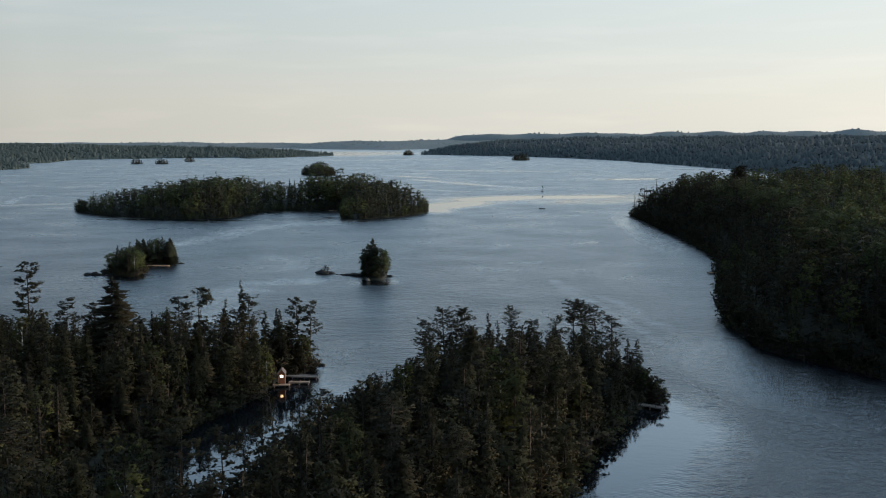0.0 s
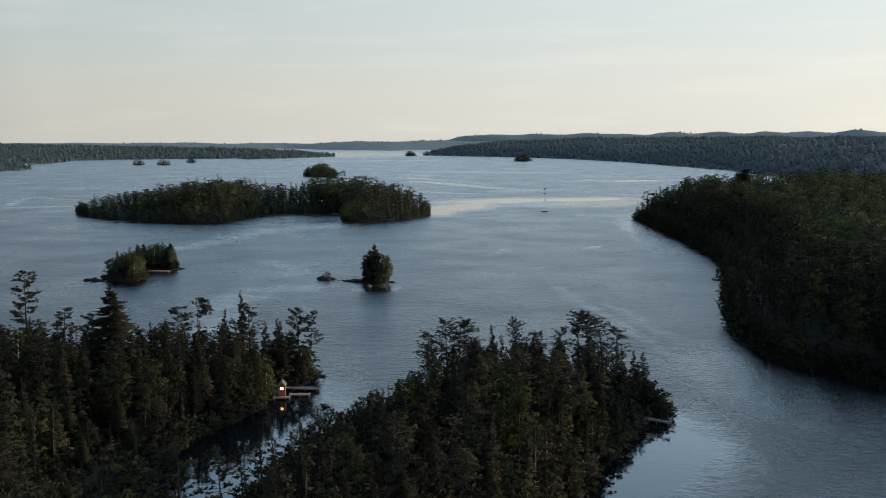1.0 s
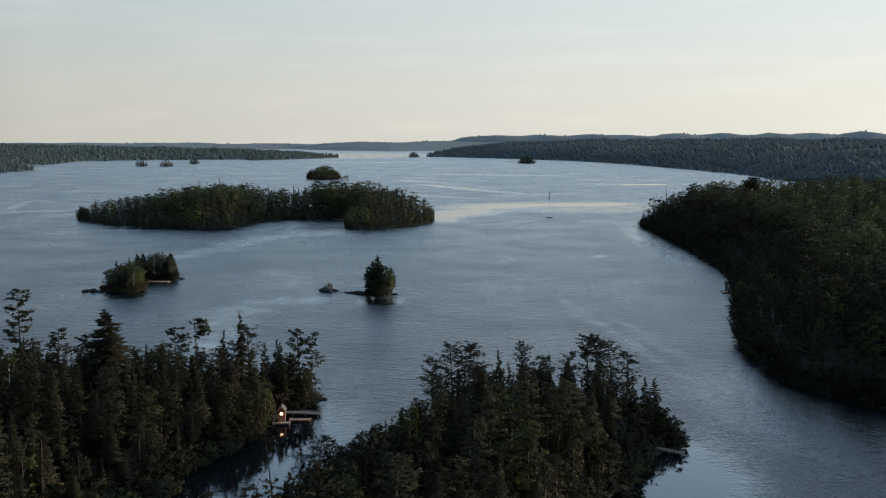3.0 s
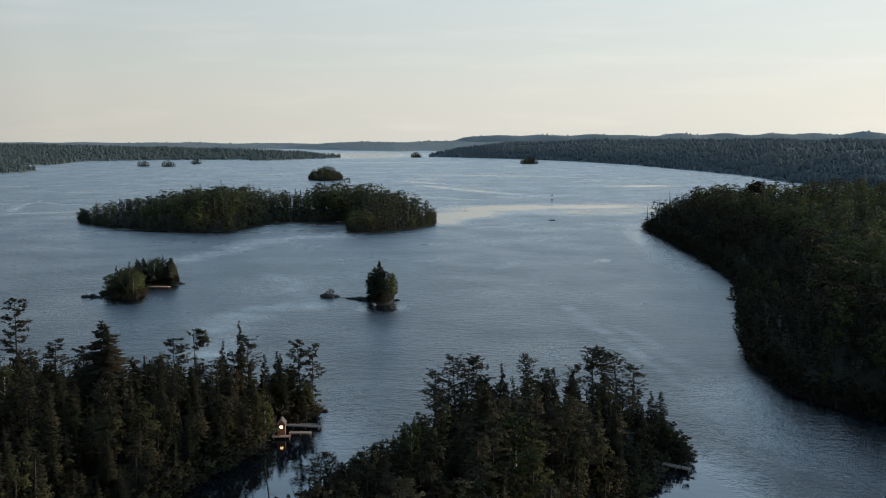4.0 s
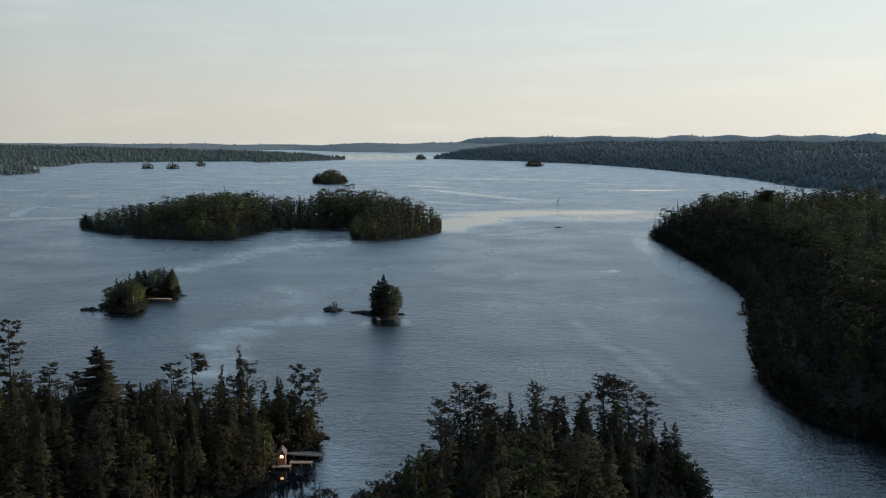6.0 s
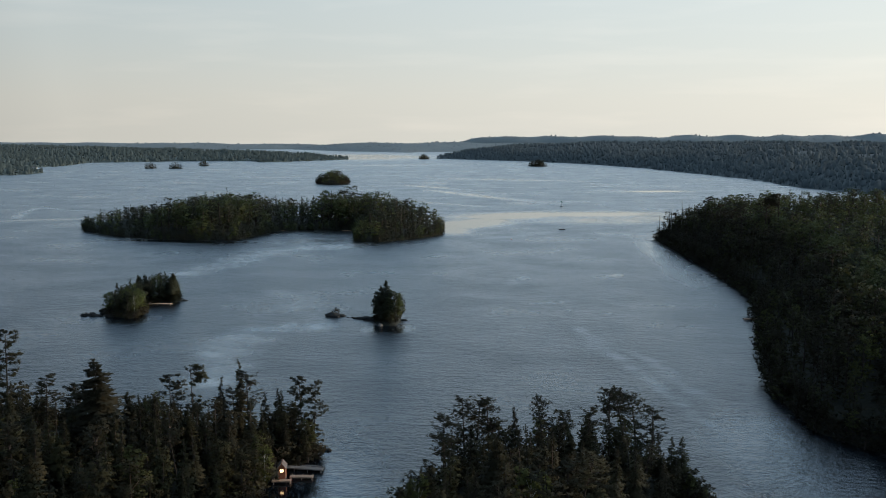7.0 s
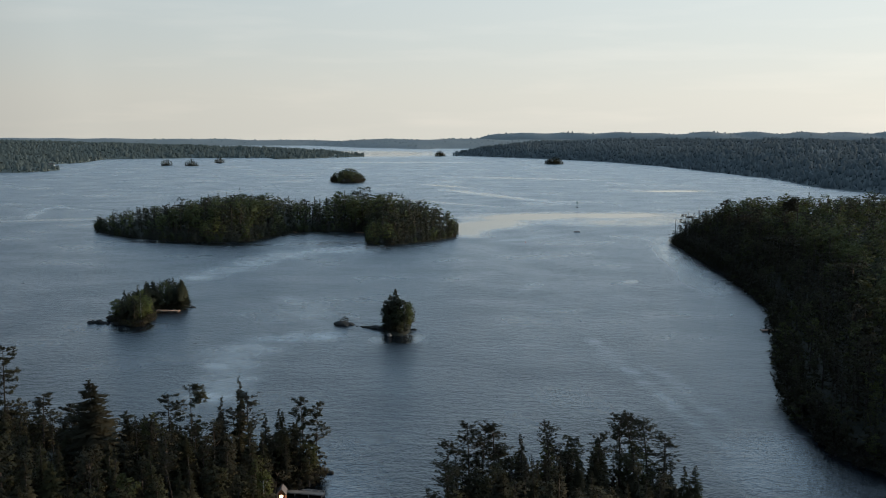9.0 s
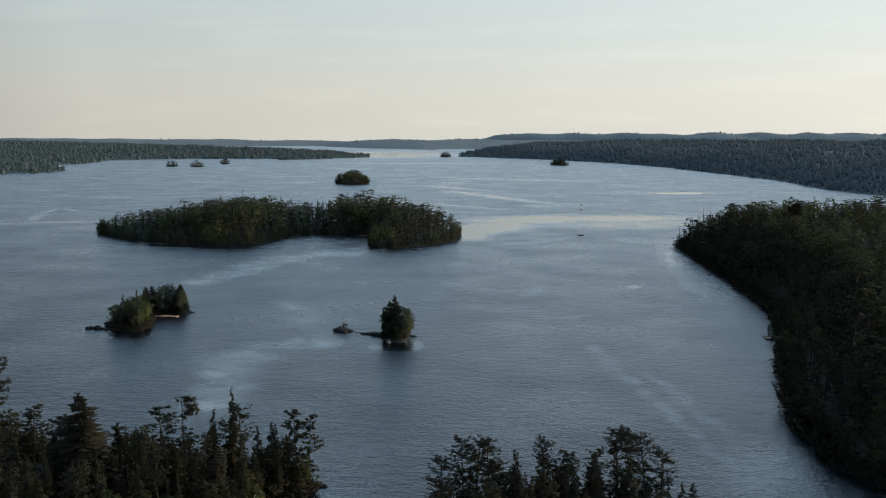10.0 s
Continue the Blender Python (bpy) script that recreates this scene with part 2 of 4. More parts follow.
    rough = maths(t, "ADD", 0.04, maths(t, "MULTIPLY", wind, 0.31))
    t.links.new(rough, b.inputs["Roughness"])
    h = maths(t, "ADD", maths(t, "MULTIPLY", tex(0.75, 0.75, 1.0, -8).outputs[0], 0.55),
              maths(t, "ADD", maths(t, "MULTIPLY", tex(0.28, 0.6, 1.0, 8, 3.0).outputs[0], 0.78), maths(t, "MULTIPLY", tex(2.2, 0.6, 1.0, 4).outputs[0], 0.34)))
    bp = nd(t, "Bump", Distance=0.62)
    t.links.new(maths(t, "ADD", 0.03, maths(t, "MULTIPLY", wind, 1.0)), bp.inputs["Strength"])
    t.links.new(h, bp.inputs["Height"])
    t.links.new(bp.outputs[0], b.inputs["Normal"])
    return m


WATER = water_material()


# ---- mesh helpers ----
def mesh(name, verts, faces, materials, slots=None, smooth=False, normals=None):
    """A mesh from arrays of corners and triangles."""
    me = bpy.data.meshes.new(name)
    v, f = np.asarray(verts, np.float32), np.asarray(faces, np.int32)
    n = f.shape[1]
    me.vertices.add(len(v)), me.loops.add(f.size), me.polygons.add(len(f))
    me.vertices.foreach_set("co", v.ravel())
    me.loops.foreach_set("vertex_index", f.ravel())
    me.polygons.foreach_set("loop_start", np.arange(0, f.size, n, dtype=np.int32))
    for m in materials:
        me.materials.append(m)
    if slots is not None:
        me.polygons.foreach_set("material_index", np.asarray(slots, np.int32))
    me.polygons.foreach_set("use_smooth", np.full(len(f), smooth))
    me.update(calc_edges=True)
    if normals is not None:
        me.polygons.foreach_set("use_smooth", np.ones(len(f), bool))
        me.normals_split_custom_set_from_vertices(np.asarray(normals, np.float32))
    return me


def part(name, data, parent, label=""):
    """One mesh object under a thing or under a part; data is a mesh."""
    ob = new(name, data)
    ob.parent = parent
    return tagged(ob, label)


def outward(v, f, tall=0.45, share=0.7):
    """Soft crown normals, mostly out from the tree's middle and a little with each spray; the triangles turned to agree."""
    r, top = np.abs(v[:, :2]).max() + 1e-6, v[:, 2].max()
    out = np.stack([v[:, 0] / r, v[:, 1] / r, tall * (0.35 + (v[:, 2] - top * 0.5) / (top * 0.5))], 1)
    out /= np.linalg.norm(out, axis=1)[:, None] + 1e-6
    face = np.cross(v[f[:, 1]] - v[f[:, 0]], v[f[:, 2]] - v[f[:, 0]])
    back = (face * out[f].mean(1)).sum(1) < 0
    f = np.where(back[:, None], f[:, ::-1], f)
    face[back] *= -1
    face /= np.linalg.norm(face, axis=1)[:, None] + 1e-9
    own = np.zeros_like(v)
    for k in range(3):
        np.add.at(own, f[:, k], face)
    own /= np.linalg.norm(own, axis=1)[:, None] + 1e-9
    n = out * share + own * (1 - share)
    return v, f, n / (np.linalg.norm(n, axis=1)[:, None] + 1e-9)


class Soup:
    """Corners and triangles that pile up."""

    def __init__(self):
        self.v, self.f, self.n = [], [], 0

    def add(self, v, f):
        self.v.append(np.asarray(v, float).reshape(-1, 3))
        self.f.append(np.asarray(f, int).reshape(-1, 3) + self.n)
        self.n += len(self.v[-1])

    def arrays(self):
        return np.concatenate(self.v), np.concatenate(self.f)

    def tube(self, points, radii, sides=6):
        """A tapered limb along points."""
        p = np.asarray(points, float)
        ring = []
        for i, r in enumerate(radii):
            d = p[min(i + 1, len(p) - 1)] - p[max(i - 1, 0)]
            d /= np.linalg.norm(d) + 1e-9
            a = np.cross(d, (0.31, 0.95, 0.05) if abs(d[2]) > 0.7 else (0, 0, 1))
            a /= np.linalg.norm(a)
            b = np.cross(d, a)
            w = np.arange(sides) * 2 * np.pi / sides
            ring.append(p[i] + r * (np.cos(w)[:, None] * a + np.sin(w)[:, None] * b))
        f = []
        for i in range(len(radii) - 1):
            for k in range(sides):
                q, s = i * sides + k, i * sides + (k + 1) % sides
                f += [(q, s, s + sides), (q, s + sides, q + sides)]
        self.add(np.concatenate(ring), f)

    def sprays(self, centres, size, rng, flat=0.6, each=3):
        """Small leafy triangles, each way up, round every centre."""
        c = np.repeat(np.asarray(centres, float).reshape(-1, 3), each, 0)
        n = len(c)
        c = c + rng.normal(0, 1, (n, 3)) * size * (0.55, 0.55, 0.35)
        a = rng.normal(0, 1, (n, 3)) * (1, 1, flat)
        a /= np.linalg.norm(a, axis=1)[:, None] + 1e-9
        b = np.cross(a, rng.normal(0, 1, (n, 3)) * (flat, flat, 1))
        b /= np.linalg.norm(b, axis=1)[:, None] + 1e-9
        s = size * rng.uniform(0.6, 1.25, (n, 1))
        v = np.stack([c - a * s * 0.6 - b * s * 0.42, c + a * s * 0.75, c - a * s * 0.45 + b * s * 0.5], 1)
        self.add(v, np.arange(3 * n))


# ---- tree forms, each about 15 m high, as (crown, trunk) ----
def spruce_form(seed, h=15.0, r=2.3, levels=19, per=8, bare=0.08, ragged=0.2, slim=0.3, full=0.78, pairs=3):
    """A spruce: whorls of drooping boughs, each a spine with pairs of pointed side twigs."""
    rng = np.random.default_rng(seed)
    crown, trunk = Soup(), Soup()
    lean = rng.normal(0, 0.012, 2)
    trunk.tube([(lean[0] * z * z / 15, lean[1] * z * z / 15, z) for z in np.linspace(-1, h * 0.98, 5)], [0.2, 0.17, 0.12, 0.07, 0.02], 6)
    for i in range(levels):
        u = (i + 0.5) / levels
        z0 = h * (bare + (1 - bare) * u ** 0.92)
        length = r * ((1 - u) ** full + 0.03) * rng.uniform(0.8, 1.15)
        for k in range(max(4, int(per * (1 - 0.45 * u)))):
            az = 2 * np.pi * (k + rng.uniform(0, 0.9)) / per + i * 1.3
            L = length * rng.uniform(1 - 2 * ragged, 1 + ragged)
            d, side = np.array([np.cos(az), np.sin(az), 0]), np.array([-np.sin(az), np.cos(az), 0])
            z = z0 + rng.uniform(-0.35, 0.35)
            droop = -0.42 * L * (1 - 0.9 * u) * rng.uniform(0.6, 1.4)
            base = np.array([lean[0] * z * z / 15, lean[1] * z * z / 15, z])
            w = L * slim * 1.5 + 0.14

            def spine(q):
                return base + d * L * q + (0, 0, droop * q * (1.5 - 0.6 * q))

            v, f = [base, spine(0.5) + (0, 0, 0.08), spine(1.0), spine(0.75) - (0, 0, 0.32 + 0.06 * L)], [(0, 1, 3), (1, 2, 3)]
            for p in range(pairs):
                q = 0.12 + 0.7 * p / max(1, pairs - 1)
                for s in (-1, 1):
                    reach = w * (1.15 - 0.6 * q) * rng.uniform(0.7, 1.2)
                    n = len(v)
                    v += [spine(q), spine(min(1.0, q + 0.34)) + (0, 0, 0.05), spine(min(1.05, q + 0.24)) + side * s * reach - (0, 0, rng.uniform(0.08, 0.4) * reach + 0.06)]
                    f.append((n, n + 1, n + 2))
            crown.add(v, f)
    tip = np.array([lean[0] * h * h / 15, lean[1] * h * h / 15, h])
    crown.sprays(tip + np.linspace(-1.2, 0.1, 5)[:, None] * (0, 0, 1), 0.28, rng, 1.5, 3)
    return crown.arrays(), trunk.arrays()


def pine_form(seed, h=18.0, bare=0.4, r=2.8, limbs=26, tuft=0.55, each=9, sweep=0.25, flag=0.0, lean=0.03, knots=4):
    """A pine: bare bole, uneven limbs with tufts of needles along their outer half. flag: how far the limbs keep to one side."""
    rng = np.random.default_rng(seed)
    crown, trunk = Soup(), Soup()
    dirn = rng.uniform(0, 2 * np.pi)
    bend = np.array([np.cos(dirn), np.sin(dirn)]) * lean

    def axis(z):
        return np.array([bend[0] * z * (0.6 + z / h), bend[1] * z * (0.6 + z / h), z])

    zs = np.linspace(-1, h * 0.97, 7)
    trunk.tube([axis(z) for z in zs], np.linspace(0.24, 0.05, 7), 7)
    for i in range(limbs):
        u = (i + rng.uniform(0, 0.8)) / limbs
        z = h * (bare + (0.99 - bare) * u)
        az = rng.uniform(0, 2 * np.pi) if rng.random() > flag else rng.normal(0.2, 0.5)
        L = r * (0.35 + 0.75 * np.sin(np.pi * (0.18 + 0.74 * u)) ** 1.2) * rng.uniform(0.55, 1.2)
        d = np.array([np.cos(az), np.sin(az), 0])
        a = axis(z)
        b, c = a + d * L * 0.55 + (0, 0, L * sweep * 0.3), a + d * L + (0, 0, L * sweep)
        trunk.tube([a, b, c], [0.07, 0.045, 0.02], 3)
        for k in range(knots):
            s = 0.35 + 0.68 * k / max(1, knots - 1)
            p = a + (c - a) * s + rng.normal(0, 0.18, 3) + (0, 0, 0.12)
            crown.sprays([p], tuft * (0.75 + 0.35 * rng.random()), rng, 0.35, each)
    crown.sprays([axis(h * 0.98) + (0, 0, 0.2)], tuft, rng, 0.5, each)
    return crown.arrays(), trunk.arrays()


def leafy_form(seed, h=12.0, r=2.3, clumps=150, each=9, leaf=0.42, low=0.18):
    rng = np.random.default_rng(seed)
    crown, trunk = Soup(), Soup()
    top = np.array([rng.normal(0, 0.3), rng.normal(0, 0.3), h * 0.85])
    trunk.tube([(0, 0, -1), top * 0.35, top * 0.7, top], [0.17, 0.14, 0.09, 0.03], 6)
    lumps = []
    for i in range(9):
        u = (i + 0.5) / 9
        az = i * 2.4 + rng.uniform(-0.5, 0.5)
        rr = r * 0.62 * np.sin(np.pi * (0.12 + 0.80 * u)) * rng.uniform(0.6, 1.2)
        c = top * (low + (1 - low) * u) + (rr * np.cos(az), rr * np.sin(az), 0.6)
        lumps.append((c, r * rng.uniform(0.38, 0.6)))
        trunk.tube([top * (low + (1 - low) * u) * (1, 1, 0.8), c], [0.06, 0.02], 3)
    for i in range(clumps):
        c, s = lumps[i % 9]
        v = rng.normal(0, 1, 3)
        v *= s * rng.uniform(0.55, 1.0) / np.linalg.norm(v)
        crown.sprays([c + v * (1, 1, 1.35)], leaf, rng, 0.8, each)
    return crown.arrays(), trunk.arrays()


def dead_form(seed, h=13.0):
    rng = np.random.default_rng(seed)
    trunk = Soup()
    trunk.tube([(0, 0, -1), (0.1, 0, h * 0.5), (0.05, 0.1, h)], [0.17, 0.11, 0.03], 6)
    for i in range(16):
        z = h * rng.uniform(0.35, 0.95)
        az, L = rng.uniform(0, 6.28), (1 - z / h) * 2.2 + 0.4
        trunk.tube([(0.08, 0, z), (np.cos(az) * L, np.sin(az) * L, z + rng.uniform(-0.2, 0.3))], [0.035, 0.01], 3)
    return None, trunk.arrays()


FORMS = {
    "spruce": [(spruce_form(s, 15, r, 24, 10, ragged=g, slim=0.2), SPRUCE, BARK) for s, r, g in ((1, 2.2, 0.15), (2, 2.6, 0.22), (3, 1.8, 0.18))]
    + [(spruce_form(4, 15, 3.1, 40, 17, 0.05, 0.25, 0.12, 0.58), SPRUCE, BARK)],
    "cedar": [(leafy_form(s, 15, r, 180, 9, 0.38, 0.04), SPRUCE, BARK) for s, r in ((11, 2.4), (12, 2.8), (13, 2.2))],
    "white_pine": [(pine_form(s, 18, 0.2, 3.6, 40, 0.34, 18, 0.12, 0.2, 0.02, 6), PINE, BARK) for s in (21, 22)] + [(pine_form(23, 18, 0.74, 3.8, 20, 0.34, 18, 0.10, 0.8, 0.03, 6), PINE, BARK)],
    "red_pine": [(pine_form(s, 18, b, 3.0, 36, 0.27, 15, 0.3, 0, l, 5), PINE, BARK) for s, b, l in ((31, 0.55, 0.05), (32, 0.66, 0.10), (33, 0.45, 0.03))],
    "birch": [(leafy_form(s, 13, 2.5, 210, 10, 0.33), LEAF, b) for s, b in ((41, BIRCH_BARK), (42, BARK), (43, BARK))],
    "dead": [(dead_form(51), None, BARK), (dead_form(52), None, BIRCH_BARK)],
}
LOW = {
    "spruce": [(spruce_form(s, 15, r, 14, 7, 0.04, 0.25, slim=0.34, pairs=2), SPRUCE, BARK) for s, r in ((61, 2.2), (62, 2.7), (63, 1.8))],
    "cedar": [(leafy_form(s, 14, 2.5, 96, 8, 0.36, 0.05), SPRUCE, BARK) for s in (64, 65)],
    "red_pine": [(pine_form(s, 18, 0.4, 3.2, 20, 0.5, 9, 0.3, knots=3), PINE, BARK) for s in (66, 67)],
    "birch": [(leafy_form(s, 13, 2.8, 100, 8, 0.38), LEAF, BARK) for s in (68, 69)],
}
MANY = {
    "spruce": [(spruce_form(s, 15, r, 10, 6, 0.02, 0.25, slim=0.42, pairs=2), SPRUCE, BARK) for s, r in ((81, 2.3), (82, 2.8), (83, 1.9))],
    "cedar": [(leafy_form(s, 14, 2.6, 54, 7, 0.52, 0.03), SPRUCE, BARK) for s in (84, 85)],
    "red_pine": [(pine_form(s, 18, 0.45, 3.2, 14, 0.7, 7, 0.3, knots=3), PINE, BARK) for s in (86, 87)],
    "birch": [(leafy_form(s, 13, 2.9, 60, 7, 0.52), LEAF, BARK) for s in (88, 89)],
}
# the same trees again in the lightened foliage, for islands and hill crest
MANY_LIT = {k: [(form, HAZE_LIT_LEAF if leafy is LEAF else HAZE_LIT_NEEDLES, bark) for form, leafy, bark in rows] for k, rows in MANY.items()}
FORMS_LIT = {k: [(form, HAZE_LIT_LEAF if leafy is LEAF else HAZE_LIT_NEEDLES, bark) for form, leafy, bark in rows] for k, rows in FORMS.items() if k != "dead"}
SCRUB = {k: [(leafy_form(s, 4, 1.9, 16, 7, 0.36, 0.05), m, BARK) for s in (91, 92)] for k, m in (("cedar", SPRUCE), ("birch", LEAF))}
NAMES = {"spruce": "spruce_tree", "cedar": "cedar_tree", "white_pine": "white_pine_tree", "red_pine": "red_pine_tree", "birch": "birch_tree", "dead": "dead_tree"}
LOOKS = {
    "spruce": "dark green pointed spruce", "cedar": "dense dark green bushy cedar", "white_pine": "dark white pine with ragged tiers",
    "red_pine": "bare-trunked red pine with tufted crown", "birch": "yellow-green birch with pale trunk", "dead": "bare grey dead tree",
}
TEMPLATES, SOFT = {}, {}


def template(table, kind, i):
    key = (id(table), kind, i)
    if key not in TEMPLATES:
        (crown, trunk), leafy, bark = table[kind][i]
        if crown:
            v, f, soft = outward(*crown, *((0.9, 0.86) if table is FORMS else (1.0, 0.92)))
        TEMPLATES[key] = (mesh("crown", v, f, [leafy], normals=soft) if crown else None, mesh("trunk", *trunk, [bark], smooth=True))
    return TEMPLATES[key]


def tree(kind, x, y, z, height, where, turn=None, table=FORMS, form=None, wide=None, tilt=(0, 0)):
    """One tree as a thing: an empty at its foot over a trunk and a crown."""
    i = random.randrange(len(table[kind])) if form is None else form
    crown, trunk = template(table, kind, i)
    s = height / (18 if "pine" in kind else 15 if kind in ("spruce", "cedar") and table in (FORMS, FORMS_LIT) else 13)
    if table not in (FORMS, FORMS_LIT) and kind in ("spruce", "cedar"):
        s = height / (15 if kind == "spruce" else 14)
    wide = random.uniform(1.05, 1.4) if wide is None else wide
    e = new(NAMES[kind])
    turn = random.uniform(0, 360) if turn is None else turn
    e.matrix_world = pose(x, y, z, tilt[0], tilt[1], turn) @ Matrix.Diagonal((s * wide, s * wide, s, 1))
    e.empty_display_size = 0.5
    part("trunk", trunk, e)
    if crown:
        part("crown", crown, e)
    return tagged(e, LOOKS[kind] + " " + where, "tree", NAMES[kind].replace("_tree", "") + " trees " + where)


def woods(name, places, table, label, needles=None):
    """Trees past counting, as one object. places: rows of kind, x, y, z, height, width."""
    vs, fs, ns, ms, mats, n = [], [], [], [], [SPRUCE, PINE, LEAF, HAZE_LIT_NEEDLES, HAZE_LIT_LEAF, BARK, BIRCH_BARK, FAR_HAZED, DISTANT_HAZED, RIDGE_HAZED], 0
    for kind, x, y, z, height, wide in places:
        pool = SCRUB if table is LOW and height < 7 and kind in SCRUB else MANY if table is LOW and (y > 260 or x > 150) else table
        (crown, trunk), leafy, bark = random.choice(pool[kind])
        if id(crown) not in SOFT:
            SOFT[id(crown)] = outward(*crown, *((5.0, 0.96) if table is FAR else (1.0, 0.85) if table is MANY_LIT else (1.0, 0.92)))
        soft = SOFT[id(crown)]
        leafy = needles or leafy
        a = random.uniform(0, 6.28)
        top = crown[0][:, 2].max()
        s = height / top
        rot = np.array([[math.cos(a), -math.sin(a), 0], [math.sin(a), math.cos(a), 0], [0, 0, 1]]) * s
        for v, f, w, m in ((*soft, leafy), (*trunk, trunk[0] * (1, 1, 0) + (0, 0, 1e-3), bark)):
            if m is bark and table is FAR:
                continue
            ns.append(w @ rot.T / s)
            vs.append(v * (wide, wide, 1) @ rot.T + (x, y, z))
            fs.append(f + n)
            ms.append(np.full(len(f), mats.index(m)))
            n += len(v)
    ob = new(name, mesh(name, np.concatenate(vs), np.concatenate(fs), mats, np.concatenate(ms), True, np.concatenate(ns)))
    return tagged(ob, label, "forest", "", "stuff")


def far_form(seed, h, r, rows, per):
    rng = np.random.default_rng(seed)
    s = Soup()
    for i in range(rows):
        u = i / rows
        rr, z = r * (1 - u) ** 0.7, h * u
        az = np.arange(per) * 2 * np.pi / per + i
        low = np.stack([np.cos(az) * rr, np.sin(az) * rr, np.full(per, z)], 1) * rng.uniform(0.6, 1.25, (per, 1))
        s.add(np.vstack([low, [(0, 0, z + h / rows * 1.25)]]), [(k, (k + 1) % per, per) for k in range(per)])
    return s.arrays(), s.arrays()


def far_round(seed, h, r):
    """A rounded crown seen from kilometres off: an uneven dome of a few facets."""
    rng = np.random.default_rng(seed)
    s, per = Soup(), 5
    az = np.arange(per) * 2 * np.pi / per
    rings = [np.stack([np.cos(az + k) * r * q, np.sin(az + k) * r * q, np.full(per, h * z)], 1) * rng.uniform(0.8, 1.2, (per, 1)) for k, (q, z) in enumerate(((0.7, 0.1), (1.0, 0.5), (0.6, 0.85)))]
    f = [t for i in (0, 1) for k in range(per) for t in ((i * per + k, i * per + (k + 1) % per, (i + 1) * per + k), (i * per + (k + 1) % per, (i + 1) * per + (k + 1) % per, (i + 1) * per + k))]
    s.add(np.vstack([*rings, [(0, 0, h)]]), f + [(2 * per + k, 2 * per + (k + 1) % per, 3 * per) for k in range(per)])
    return s.arrays(), s.arrays()


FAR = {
    "spruce": [(far_form(s, 15, r, 3, 5), FAR_HAZED, BARK) for s, r in ((71, 2.0), (72, 2.5), (73, 1.7))],
    "birch": [(far_round(s, 12, 2.6), FAR_HAZED, BARK) for s in (74, 75)],
    "red_pine": [(far_form(s, 15, 2.6, 3, 5), FAR_HAZED, BARK) for s in (76, 77)],
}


# ---- land ----
def shore_distance(poly, x, y):
    """Metres inland from the outline, negative on the lake."""
    p = np.asarray(poly, float)
    q = np.roll(p, -1, 0)
    best, inside = np.full(x.shape, 1e9), np.zeros(x.shape, bool)
    for (ax, ay), (bx, by) in zip(p, q):
        dx, dy = bx - ax, by - ay
        u = np.clip(((x - ax) * dx + (y - ay) * dy) / (dx * dx + dy * dy), 0, 1)
        best = np.minimum(best, np.hypot(x - ax - u * dx, y - ay - u * dy))
        cross = (ay > y) != (by > y)
        inside ^= cross & (x < dx * (y - ay) / (dy if dy else 1e-9) + ax)
    return np.where(inside, best, -best)


def bumps(x, y, size, seed=0):
    """Smooth rolling noise about 0, from a few crossed waves."""
    out = 0
    rng = np.random.default_rng(seed)
    for k in range(7):
        a, w, ph = rng.uniform(0, 6.28), rng.uniform(0.5, 1.8) * 6.28 / size, rng.uniform(0, 6.28)
        out = out + np.sin(w * (x * np.cos(a) + y * np.sin(a)) + ph)
    return out / 7


class Land:
    def __init__(self, name, outline, box, cell, rise, reach, wobble, size, label, low=0.0, seed=3, steep=0.5, mat=None):
        self.outline, self.rise, self.reach, self.wobble, self.size, self.seed, self.steep = outline, rise, reach, wobble, size, seed, steep
        x0, y0, x1, y1 = box
        xs, ys = np.arange(x0, x1 + cell, cell), np.arange(y0, y1 + cell, cell)
        gx, gy = np.meshgrid(xs, ys)
        z = self.height(gx, gy)
        n, m = len(xs), len(ys)
        idx = np.arange(n * m).reshape(m, n)
        quads = np.stack([idx[:-1, :-1], idx[:-1, 1:], idx[1:, 1:], idx[1:, :-1]], -1).reshape(-1, 4)
        keep = (z.ravel()[quads] > -1.5).any(1)
        quads = quads[keep]
        used, inv = np.unique(quads, return_inverse=True)
        v = np.stack([gx.ravel(), gy.ravel(), z.ravel()], 1)[used]
        self.ob = tagged(new(name, mesh(name, v, inv.reshape(-1, 4), [mat or DUFF], smooth=True)), label, "ground", "", "structure")

    def inland(self, x, y):
        jag = 0.12 * self.size * bumps(x, y, self.size * 0.6, self.seed + 5)
        return shore_distance(self.outline, np.asarray(x, float), np.asarray(y, float)) + np.clip(jag, -0.08 * self.size, 0.08 * self.size) * 0.5

    def height(self, x, y):
        d = self.inland(x, y)
        up = np.minimum(np.maximum(d, 0), 1.0) * 0.3 + self.rise * (1 - np.exp(-np.maximum(d, 0) / self.reach)) * (1 + self.wobble * bumps(x, y, self.size * 4, self.seed))
        return np.where(d > 0, up, np.maximum(d * self.steep, -3.0))

    def z(self, x, y):
        return float(self.height(np.array([x]), np.array([y]))[0])


